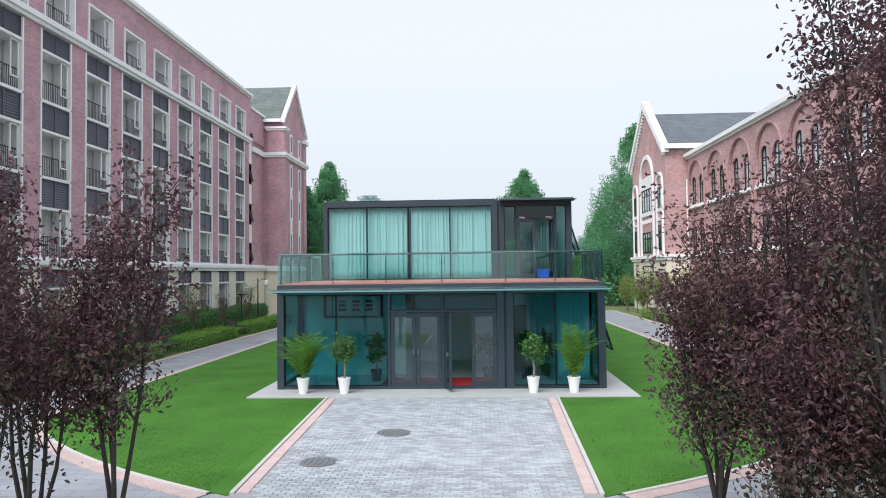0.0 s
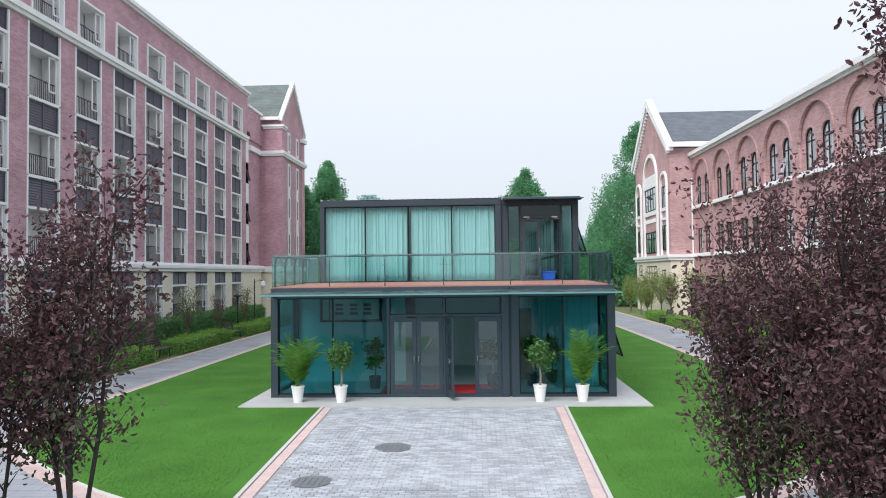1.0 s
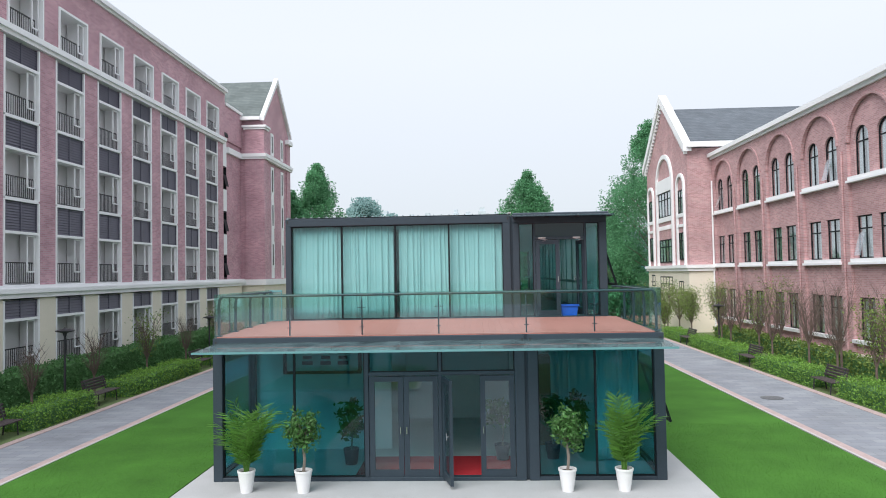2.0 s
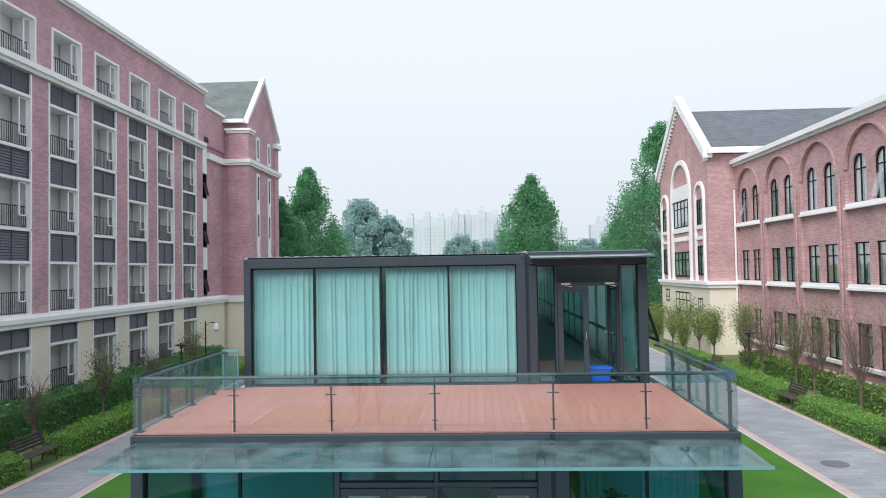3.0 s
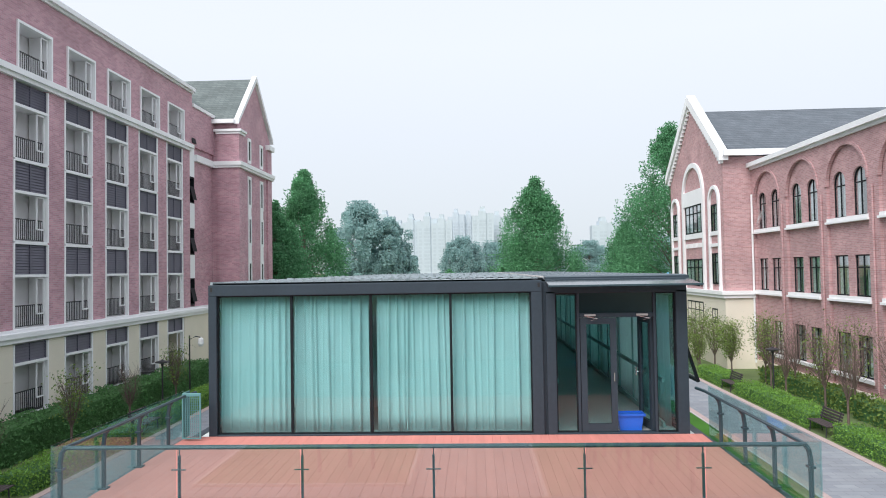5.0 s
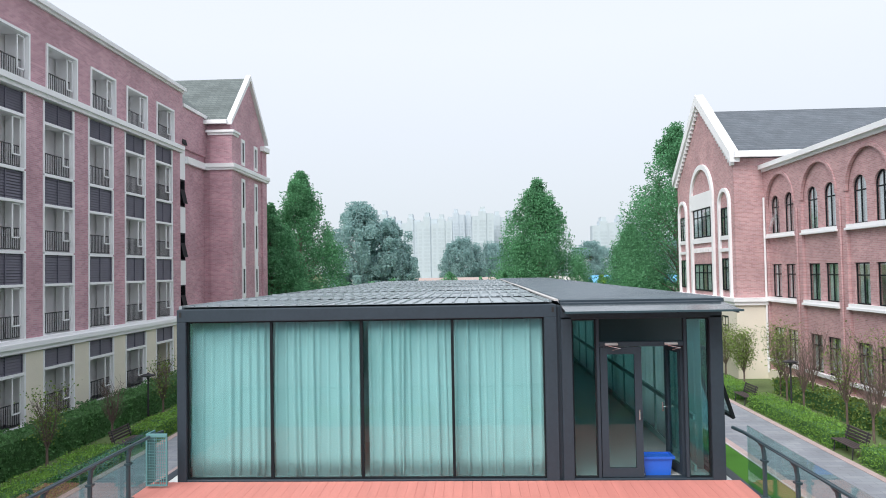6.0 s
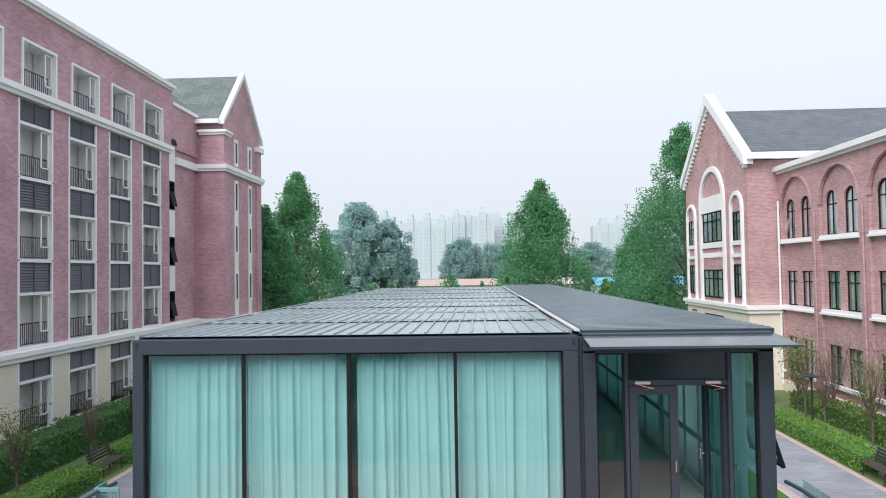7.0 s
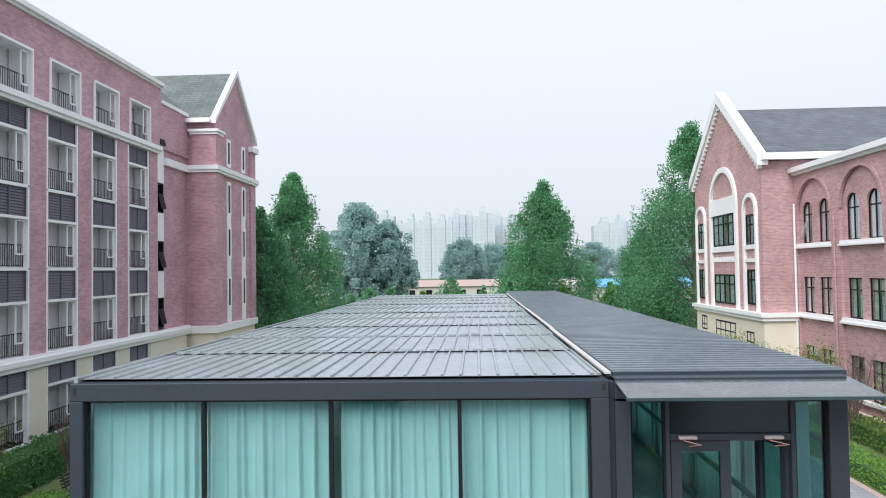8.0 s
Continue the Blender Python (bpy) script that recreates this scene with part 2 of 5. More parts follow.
CANOPYGLASS = dusty(glass("dusty_canopy_glass", (0.66, 0.82, 0.83), 0.6, 0.04, 0.05), 0.17)
FROST = mat("frosted_green_film", (0.12, 0.29, 0.30), 0.5, var=0.05)
for leafmat in (HEDGE, HEDGELIGHT, OLIVE, PALMLEAF, FICUSLEAF):
    leafy(leafmat, 0.35)
leafy(HAZEDLEAF, 0.5)
leafy(POPLAR, 0.45)
leafy(PLUM, 0.3)
leafy(PLUMGREEN, 0.3)
leafy(BLADE, 0.4)
leafy(CURTAIN, 0.12)
leafy(SHEER, 0.9)
LAMPWHITE = mat("white_lamp_glass", (0.8, 0.8, 0.8), 0.3, var=0.02)

# ---- helpers ----
ORIGIN = {}


def box(bm, x0, x1, y0, y1, z0, z1):
    v = [bm.verts.new(p) for p in ((x0, y0, z0), (x1, y0, z0), (x1, y1, z0), (x0, y1, z0), (x0, y0, z1), (x1, y0, z1), (x1, y1, z1), (x0, y1, z1))]
    for f in ((3, 2, 1, 0), (4, 5, 6, 7), (0, 1, 5, 4), (1, 2, 6, 5), (2, 3, 7, 6), (3, 0, 4, 7)):
        bm.faces.new([v[i] for i in f])
    return v


def boxes(*rows):
    bm = bmesh.new()
    for r in rows:
        box(bm, *r)
    return bm


def bevelled(bm, w=0.01):
    bmesh.ops.bevel(bm, geom=bm.edges[:], offset=w, segments=1, affect="EDGES")
    return bm


def prism(bm, outline, axis, a, b):
    """Extrude a closed outline of 2D points along an axis from a to b."""
    def place(p, t):
        return {"x": (t, p[0], p[1]), "y": (p[0], t, p[1]), "z": (p[0], p[1], t)}[axis]
    lo, hi = [bm.verts.new(place(p, a)) for p in outline], [bm.verts.new(place(p, b)) for p in outline]
    bm.faces.new(lo[::-1]), bm.faces.new(hi)
    for i in range(len(outline)):
        j = (i + 1) % len(outline)
        bm.faces.new((lo[i], lo[j], hi[j], hi[i]))
    return bm


def tube(bm, pts, r0, r1=None, sides=8):
    """A tapered tube along points."""
    r1 = r0 if r1 is None else r1
    pts = [Vector(p) for p in pts]
    rings = []
    for i, p in enumerate(pts):
        d = (pts[min(i + 1, len(pts) - 1)] - pts[max(i - 1, 0)]).normalized()
        u = d.orthogonal().normalized()
        w = d.cross(u)
        r = r0 + (r1 - r0) * i / (len(pts) - 1)
        rings.append([bm.verts.new(p + r * (math.cos(a) * u + math.sin(a) * w)) for a in [2 * math.pi * k / sides for k in range(sides)]])
    for a, b in zip(rings, rings[1:]):
        q = min(range(sides), key=lambda k: (b[k].co - a[0].co).length)
        for k in range(sides):
            bm.faces.new((a[k], a[(k + 1) % sides], b[(k + 1 + q) % sides], b[(k + q) % sides]))
    bm.faces.new(rings[0][::-1]), bm.faces.new(rings[-1])
    return bm


def lathe(bm, profile, c, sides=20):
    """Turn a profile of (radius, height) round a vertical axis at c."""
    rings = [[bm.verts.new((c[0] + r * math.cos(2 * math.pi * k / sides), c[1] + r * math.sin(2 * math.pi * k / sides), c[2] + z)) for k in range(sides)] for r, z in profile]
    for a, b in zip(rings, rings[1:]):
        for k in range(sides):
            bm.faces.new((a[k], a[(k + 1) % sides], b[(k + 1) % sides], b[k]))
    bm.faces.new(rings[0][::-1]), bm.faces.new(rings[-1])
    return bm


def mesh_of(name, bm, material):
    bmesh.ops.recalc_face_normals(bm, faces=bm.faces[:])
    me = bpy.data.meshes.new(name)
    bm.to_mesh(me)
    bm.free()
    me.materials.append(material)
    return me


def root(name, at, label, category, group="", kind=""):
    """An Empty at the base of a thing."""
    ob = new(name)
    ob.location = at
    ORIGIN[ob.name] = Vector(at)
    return tagged(ob, label, category, group, kind)


def part(name, bm, material, parent, label=""):
    """Link a bmesh in world coordinates as one mesh under a thing or a part."""
    o = ORIGIN[parent.name]
    bmesh.ops.translate(bm, verts=bm.verts[:], vec=-o)
    ob = new(name, mesh_of(name, bm, material))
    ob.parent = parent
    ORIGIN[ob.name] = o
    return tagged(ob, label)


def thing(name, bm, material, label, category, group="", kind=""):
    return tagged(new(name, mesh_of(name, bm, material)), label, category, group, kind)


def piece(name, me, parent, at, turn=0.0):
    """An object of its own on a shared mesh, at a place in the world."""
    ob = new(name, me)
    ob.parent = parent
    ob.location = Vector(at) - ORIGIN.get(parent.name, Vector())
    ob.rotation_euler[2] = turn
    return ob


def raw(name, verts, faces, material):
    me = bpy.data.meshes.new(name)
    me.from_pydata(verts, [], faces)
    me.materials.append(material)
    return me


def leaves(name, centres, size, material, up=0.3, aspect=0.55, origin=(0, 0, 0), fine=False):
    """A mesh of leaf blades folded along the midrib, one at each centre."""
    c = np.asarray(centres, float) - np.asarray(origin, float)
    n = len(c)
    rs = np.random.RandomState(n)
    d = rs.normal(size=(n, 3))
    d[:, 2] += up
    d /= np.linalg.norm(d, axis=1)[:, None]
    s = rs.normal(size=(n, 3))
    s -= (s * d).sum(1)[:, None] * d
    s /= np.linalg.norm(s, axis=1)[:, None]
    k = np.cross(d, s)
    L = size * rs.uniform(0.6, 1.3, n)[:, None]
    if fine:
        w, b = s * L * aspect * 0.5, k * L
        v = np.stack([c - d * L * 0.5, c - d * L * 0.2 + w * 0.9 + b * 0.10, c + d * L * 0.2 + w * 0.8 + b * 0.06, c + d * L * 0.5 - b * 0.12, c + d * L * 0.2 - w * 0.8 + b * 0.06, c - d * L * 0.2 - w * 0.9 + b * 0.10], 1).reshape(-1, 3)
        f = [q for i in range(n) for q in ((6 * i, 6 * i + 1, 6 * i + 2, 6 * i + 3), (6 * i, 6 * i + 3, 6 * i + 4, 6 * i + 5))]
        return raw(name, v.tolist(), f, material)
    v = np.stack([c - d * L * 0.5, c + s * L * aspect * 0.5 + k * L * 0.1, c + d * L * 0.5, c - s * L * aspect * 0.5 + k * L * 0.1], 1).reshape(-1, 3)
    f = [(4 * i, 4 * i + 1, 4 * i + 2, 4 * i + 3) for i in range(n)]
    return raw(name, v.tolist(), f, material)


# ---- ground ----
bm = bmesh.new()
box(bm, -2500, 2500, -300, 3500, -0.3, -0.02)
ground = thing("ground", bm, EARTH, "green planted earth reaching to the horizon", "ground", kind="structure")


# lawns: straight sides and one rounded near corner each
curve_w = [(-9.75, 18.5), (-9.62, 17.1), (-9.25, 16.0), (-8.7, 15.1), (-8.0, 14.3), (-7.2, 13.55), (-6.4, 12.88), (-5.5, 12.2), (-4.5, 11.55), (-3.5, 10.95)]
curve_e = [(-0.72 - x, y) for x, y in reversed(curve_w)]
lawn_w = [(-3.5, 19.2), (-9.75, 19.2)] + curve_w[:-1] + [(-3.18, 10.8)]
bm = bmesh.new()
prism(bm, lawn_w, "z", -0.02, 0.03)
box(bm, -9.75, -5.75, 19.2, 62, -0.02, 0.03)
thing("lawn_west", bm, LAWN, "bright green mown lawn beside the paved forecourt", "lawn", kind="structure")
lawn_e = [(2.5, 10.8)] + curve_e[1:] + [(9.0, 19.2), (2.78, 19.2)]
bm = bmesh.new()
prism(bm, lawn_e, "z", -0.02, 0.03)
box(bm, 4.95, 9.0, 19.2, 62, -0.02, 0.03)
thing("lawn_east", bm, LAWN, "bright green mown lawn beside the paved forecourt", "lawn", kind="structure")

# side paths and the cross path before the lawns
bm = boxes((-12.05, -10.05, 18.5, 62, -0.02, 0.012))
path_w = thing("path_west", bm, PATHSTONE, "grey stone footpath along the hedge", "path", kind="structure")
bm = boxes((9.3, 12.0, 18.5, 62, -0.02, 0.012))
path_e = thing("path_east", bm, PATHSTONE, "grey stone footpath along the hedge", "path", kind="structure")
bm = boxes((-30, 30, -60, 18.5, -0.02, 0.006))
thing("road", bm, PATHSTONE, "grey paved cross path before the lawns", "road", kind="structure")


def edging(name, line, width, z, material, label):
    """A flat border of given width along a line."""
    bm = bmesh.new()
    n = len(line)
    rows = []
    for i, p in enumerate(line):
        d = (Vector(line[min(i + 1, n - 1)]) - Vector(line[max(i - 1, 0)])).normalized()
        s = Vector((d.y, -d.x)) * width
        a, b = Vector(p), Vector(p) + s
        rows.append([bm.verts.new((q.x, q.y, h)) for q, h in ((a, -0.02), (a, z), (b, z), (b, -0.02))])
    for a, b in zip(rows, rows[1:]):
        for k in range(3):
            bm.faces.new((a[k], a[k + 1], b[k + 1], b[k]))
    return thing(name, bm, material, label, "kerb", kind="structure")


rim_w = [(-9.75, 62)] + curve_w
edging("border_west", rim_w, 0.34, 0.02, PINK, "pink brick border round the lawn")
edging("kerb_west", rim_w, 0.07, 0.045, KERB, "thin pale kerb round the lawn")
rim_e = curve_e + [(9.0, 62)]
edging("border_east", rim_e, 0.34, 0.02, PINK, "pink brick border round the lawn")
edging("kerb_east", rim_e, 0.07, 0.045, KERB, "thin pale kerb round the lawn")

for x0 in (-12.25, 12.0):
    thing("path_edging", boxes((x0, x0 + 0.25, 18.5, 62, -0.02, 0.03)), PINK, "pink stone edging along the footpath", "kerb", kind="structure")

for name, x0, x1, y1 in (("bed_west", -8.0, -1.9, 8.9), ("bed_east", 2.0, 8.6, 10.3)):
    thing(name, boxes((x0, x1, 2.0, y1, -0.02, 0.04)), VERGE, "planted bed under the plum trees", "planting bed", kind="structure")
    thing("bed_kerb", boxes((x0 - 0.1, x1 + 0.1, y1, y1 + 0.1, -0.02, 0.08), (x0 - 0.1, x0, 2.0, y1, -0.02, 0.08), (x1, x1 + 0.1, 2.0, y1, -0.02, 0.08)), KERB, "pale kerb round the planted bed", "kerb", kind="structure")

# forecourt: bed, edging bricks and kerbs; the pavers themselves come last
forecourt = tagged(new("forecourt", mesh_of("forecourt", boxes((-3.42, 2.72, 9.94, 19.2, -0.02, 0.018)), JOINT)), "grey brick-paved forecourt with pink edging", "pavement", kind="structure")
ORIGIN[forecourt.name] = Vector()


def side_x(y, east):
    """The forecourt's edges draw together a little towards its near end."""
    f = (19.2 - y) / 8.3
    return 2.71 - 0.26 * f if east else -3.5 + 0.32 * f


for east in (0, 1):
    xa, xb = side_x(10.9, east), side_x(19.2, east)
    thing("kerb_forecourt", prism(bmesh.new(), [(xa, 10.9), (xa + 0.07, 10.9), (xb + 0.07, 19.2), (xb, 19.2)], "z", -0.02, 0.05), KERB, "thin pale kerb beside the forecourt", "kerb", kind="structure")
slab = thing("slab", boxes((-5.68, 4.93, 19.2, 51.6, -0.02, 0.055)), CONCRETE, "pale concrete apron round the glass pavilion", "pavement", kind="structure")


def manhole(x, y, r):
    m = root("manhole_cover", (x, y, 0.02), "dark round iron manhole cover in the paving", "manhole cover", "manhole covers")
    bm = bmesh.new()
    lathe(bm, [(r, 0.0), (r, 0.012), (r - 0.05, 0.012), (r - 0.06, 0.006)], (x, y, 0.02), 28)
    part("rim", bm, CAST, m)
    bm = bmesh.new()
    for k in range(6):
        box(bm, x - 0.02 + (k - 2.5) * 0.1, x + 0.02 + (k - 2.5) * 0.1, y - r * 0.6, y + r * 0.6, 0.024, 0.034)
    part("tread", bm, CAST, m)


manhole(-1.14, 15.05, 0.36)
manhole(-2.22, 12.75, 0.33)
manhole(10.2, 29.9, 0.36)

# ---- glass pavilion: two storeys of container modules ----
LX0, LX1, LY, UX0, UX1, UY, BACK = -5.19, 4.27, 20.5, -4.72, 3.91, 24.63, 51.0
pav = root("glass_pavilion", (-0.4, 20.5, 0.05), "two-storey charcoal steel and teal glass modular pavilion", "building")


def steel(name, *rows):
    return part(name, bevelled(boxes(*rows), 0.008), STEEL, pav)


# lower storey frame
for x0, x1 in ((LX0, -4.99), (1.19, 1.40), (1.46, 1.67), (4.06, LX1)):
    steel("post", (x0, x1, LY, LY + 0.2, 0.055, 2.78))
for x0, x1 in ((LX0, 1.40), (1.46, LX1)):
    steel("top_beam", (x0, x1, LY, LY + 0.2, 2.78, 3.07))
    steel("sill_beam", (x0, x1, LY + 0.01, LY + 0.2, 0.055, 0.13))
for x in (LX0, LX1 - 0.16):
    part("side_beam", boxes((x, x + 0.16, LY + 0.2, BACK, 2.78, 3.07)), STEEL, pav)
    part("side_sill", boxes((x, x + 0.16, LY + 0.2, BACK, 0.055, 0.16)), STEEL, pav)
    for k in range(1, 13):
        y = LY + 2.435 * k
        if y < BACK - 0.3:
            part("side_post", boxes((x, x + 0.16, y - 0.09, y + 0.09, 0.16, 2.78)), STEEL, pav)
# no holes are cut: black blocks paint the shade inside the lifting holes
for x, z in ((LX0 + 0.05, 2.98), (1.33, 2.98), (1.5, 2.98), (LX1 - 0.1, 2.98)):
    part("hole_shade", boxes((x, x + 0.05, LY - 0.004, LY + 0.03, z - 0.07, z + 0.02)), INK, pav, "black block for the shade inside the casting's lifting hole")
# upper storey frame
for x0, x1 in ((UX0, -4.57), (1.16, 1.36), (1.42, 1.59), (3.71, UX1)):
    steel("post", (x0, x1, UY, UY + 0.2, 3.07, 5.70))
steel("top_beam", (UX0, 1.36, UY, UY + 0.2, 5.70, 5.90))
steel("top_beam", (1.42, UX1, UY, UY + 0.2, 5.66, 5.92))
steel("sill_beam", (UX0, 1.36, UY + 0.01, UY + 0.2, 3.07, 3.18))
steel("sill_beam", (1.42, UX1, UY + 0.01, UY + 0.2, 3.07, 3.18))
for x in (UX0, UX1 - 0.16):
    part("side_beam", boxes((x, x + 0.16, UY + 0.2, BACK, 5.66, 5.90)), STEEL, pav)
    part("side_sill", boxes((x, x + 0.16, UY + 0.2, BACK, 3.07, 3.25)), STEEL, pav)
    for k in range(1, 11):
        y = UY + 2.435 * k
        part("side_post", boxes((x, x + 0.16, y - 0.09, y + 0.09, 3.25, 5.66)), STEEL, pav)
# opening and pane at the corridor's end are added to let daylight in
part("back_wall", boxes((UX0, UX1, BACK, BACK + 0.12, 0.055, 3.2), (UX0, 1.62, BACK, BACK + 0.12, 3.2, 5.9), (3.72, UX1, BACK, BACK + 0.12, 3.2, 5.9), (1.62, 3.72, BACK, BACK + 0.12, 5.62, 5.9)), STEEL, pav)
part("added_back_pane", boxes((1.62, 3.72, BACK + 0.05, BACK + 0.062, 3.2, 5.62)), TEAL, pav).visible_shadow = False
# black blocks again paint the shade of the upper lifting holes
for x, z in ((UX0 + 0.04, 5.86), (1.28, 5.86), (1.45, 5.86)):
    part("hole_shade", boxes((x, x + 0.04, UY - 0.004, UY + 0.03, z - 0.08, z)), INK, pav, "black block for the shade inside the casting's lifting hole")
# floors and ceilings
part("lower_floor", boxes((LX0 + 0.1, LX1 - 0.1, LY + 0.2, BACK, 0.055, 0.12)), INFLOOR, pav)
part("lower_ceiling", boxes((LX0 + 0.16, LX1 - 0.16, LY + 0.2, BACK, 2.86, 3.06)), INWALL, pav)
part("upper_floor", boxes((UX0 + 0.16, UX1 - 0.16, UY + 0.2, BACK, 3.08, 3.17)), INFLOOR, pav)
part("upper_ceiling", boxes((UX0 + 0.16, UX1 - 0.16, UY + 0.34, BACK, 5.6, 5.68)), INWALL, pav)
part("partition", boxes((LX0 + 0.16, -1.7, 23.0, 23.1, 0.12, 2.86)), INWALL, pav)
part("partition", boxes((-1.7, 1.3, 26.6, 26.7, 0.12, 2.86)), INWALL, pav)
part("partition", boxes((1.3, 4.1, 25.5, 25.6, 0.12, 2.86)), INWALL, pav)
part("partition", boxes((UX0 + 0.16, 1.3, 26.9, 27.0, 3.24, 5.6)), INWALL, pav)
for z0, z1 in ((3.18, 3.30), (4.02, 4.09), (5.50, 5.6)):
    part("corridor_rail", boxes((1.60, 1.66, 24.95, BACK, z0, z1)), GREYFRAME, pav, "pale green frame of the glazed corridor wall")
part("low_wall", boxes((1.50, 1.60, 24.95, BACK, 3.18, 4.05)), INWALL, pav)
part("corridor_rail", boxes((3.54, 3.58, UY + 0.4, BACK, 4.0, 4.08)), GREYFRAME, pav)
part("corridor_rail", boxes((3.54, 3.58, UY + 0.4, BACK, 3.18, 3.28)), GREYFRAME, pav)
for k in range(1, 17):
    part("corridor_post", boxes((3.55, 3.58, UY + 1.45 * k, UY + 1.45 * k + 0.05, 3.28, 4.0), (3.55, 3.58, UY + 1.45 * k, UY + 1.45 * k + 0.05, 4.08, 5.58)), GREYFRAME, pav)
steel("seam_cover", (1.345, 1.435, UY + 0.07, UY + 0.11, 3.08, 5.88))
steel("seam_cover", (1.385, 1.475, LY + 0.07, LY + 0.11, 0.06, 3.06))
part("partition", boxes((1.2, 1.28, 26.0, BACK, 3.24, 5.6)), INWALL, pav)


def pane(parent, x0, x1, y, z0, z1, glassmat, frame=0.022, framemat=DARKFRAME, name="window"):
    """A fixed pane with a thin frame in a wall that faces the camera."""
    f = part(name, boxes((x0, x1, y, y + 0.06, z0, z0 + frame), (x0, x1, y, y + 0.06, z1 - frame, z1), (x0, x0 + frame, y, y + 0.06, z0 + frame, z1 - frame), (x1 - frame, x1, y, y + 0.06, z0 + frame, z1 - frame)), framemat, parent)
    g = part("pane", boxes((x0 + frame - 0.004, x1 - frame + 0.004, y + 0.024, y + 0.034, z0 + frame - 0.004, z1 - frame + 0.004)), glassmat, f)
    g.visible_shadow = glassmat is TEALDEEP
    return f


for x0, x1 in ((-4.99, -3.47), (-3.47, -1.97)):
    pane(pav, x0, x1, LY + 0.07, 0.13, 2.78, TEALDEEP)
for x0, x1 in ((1.67, 2.86), (2.86, 4.06)):
    pane(pav, x0, x1, LY + 0.07, 0.13, 2.78, TEALDEEP)
for x0, x1 in ((-4.57, -3.2), (-3.2, -1.74), (-1.74, -0.29), (-0.29, 1.16)):
    pane(pav, x0, x1, UY + 0.06, 3.18, 5.70, TEAL)
steel("jamb", (-1.97, -1.88, LY + 0.04, LY + 0.16, 0.13, 2.78))
steel("transom", (-1.88, 1.19, LY + 0.04, LY + 0.16, 2.24, 2.31))
steel("mullion", (-0.40, -0.34, LY + 0.04, LY + 0.16, 2.31, 2.78))
pane(pav, -1.88, -0.40, LY + 0.07, 2.31, 2.78, TEALDEEP)
pane(pav, -0.34, 1.19, LY + 0.07, 2.31, 2.78, TEALDEEP)
steel("mullion", (-0.41, -0.34, LY + 0.04, LY + 0.16, 0.13, 2.24))


def leaf(width, z0, z1, at, turn, side, glassmat):
    """A glazed door leaf hinged at a place; side +1 or -1 is the way it runs when shut."""
    s = side
    xs = lambda a, b: (min(a * s, b * s), max(a * s, b * s))
    d = new("door_leaf", mesh_of("door_leaf", boxes((*xs(0, 0.11), -0.03, 0.03, z0, z1), (*xs(width - 0.11, width), -0.03, 0.03, z0, z1), (*xs(0.11, width - 0.11), -0.03, 0.03, z0, z0 + 0.14), (*xs(0.11, width - 0.11), -0.03, 0.03, z1 - 0.11, z1)), STEEL))
    d.parent = pav
    d.location = Vector(at) - ORIGIN[pav.name]
    d.rotation_euler[2] = radians(turn)
    g = new("pane", mesh_of("pane", boxes((*xs(0.1, width - 0.1), -0.006, 0.006, z0 + 0.13, z1 - 0.1)), glassmat))
    h = new("handle", mesh_of("handle", tube(tube(bmesh.new(), [(s * (width - 0.06), -0.09, z0 + 0.9), (s * (width - 0.06), -0.09, z0 + 1.05)], 0.014), [(s * (width - 0.06), -0.09, z0 + 0.97), (s * (width - 0.06), -0.03, z0 + 0.97)], 0.01), CHROME))
    tagged(h, "brushed steel pull handle")
    g.visible_shadow = False
    g.parent = h.parent = d
    return d


leaf(0.72, 0.13, 2.22, (-1.87, LY + 0.09, 0), 0, 1, DOORGLASS)
leaf(0.72, 0.13, 2.22, (-0.42, LY + 0.09, 0), 0, -1, DOORGLASS)
leaf(0.72, 0.13, 2.22, (-0.32, LY + 0.06, 0), -74, 1, DOORGLASS)
leaf(0.72, 0.13, 2.22, (1.18, LY + 0.09, 0), 0, -1, DOORGLASS)
# upper entrance in the narrow module
pane(pav, 1.59, 1.97, UY + 0.06, 3.18, 5.66, TEAL)
pane(pav, 3.36, 3.71, UY + 0.06, 3.18, 5.66, TEAL)
steel("jamb", (1.97, 2.02, UY + 0.04, UY + 0.16, 3.18, 5.66))
steel("jamb", (3.32, 3.37, UY + 0.04, UY + 0.16, 3.18, 5.66))
steel("transom", (2.02, 3.32, UY + 0.04, UY + 0.16, 5.22, 5.30))
part("transom_panel", boxes((2.02, 3.32, UY + 0.08, UY + 0.11, 5.30, 5.66)), DARKPANEL, pav, "dark back-painted glass transom panel")
leaf(0.64, 3.19, 5.21, (2.03, UY + 0.09, 0), 0, 1, TEAL)
leaf(0.64, 3.19, 5.21, (3.31, UY + 0.12, 0), -82, -1, TEAL)
for x in (2.2, 3.12):
    c = part("door_closer", bevelled(boxes((x - 0.10, x + 0.10, UY - 0.02, UY + 0.04, 5.245, 5.285))), KERB, pav, "pale overhead door closer")
    part("arm", tube(bmesh.new(), [(x - 0.05, UY - 0.01, 5.24), (x + 0.12, UY - 0.09, 5.21), (x + 0.02, UY + 0.02, 5.17)], 0.01, sides=6), CHROME, c)


# side glazing of both storeys
def sidepane(x, y0, y1, z0, z1, m):
    g = part("side_pane", boxes((x, x + 0.012, y0, y1, z0, z1)), m, pav)
    g.visible_shadow = False
    return g


for k in range(12):
    y = LY + 2.435 * k
    if y + 2.3 < BACK:
        for x in (LX0 + 0.08, LX1 - 0.09):
            sidepane(x, y + (0.2 if k == 0 else 0.09), y + 2.345, 0.16, 2.78, TEALDEEP).visible_shadow = True
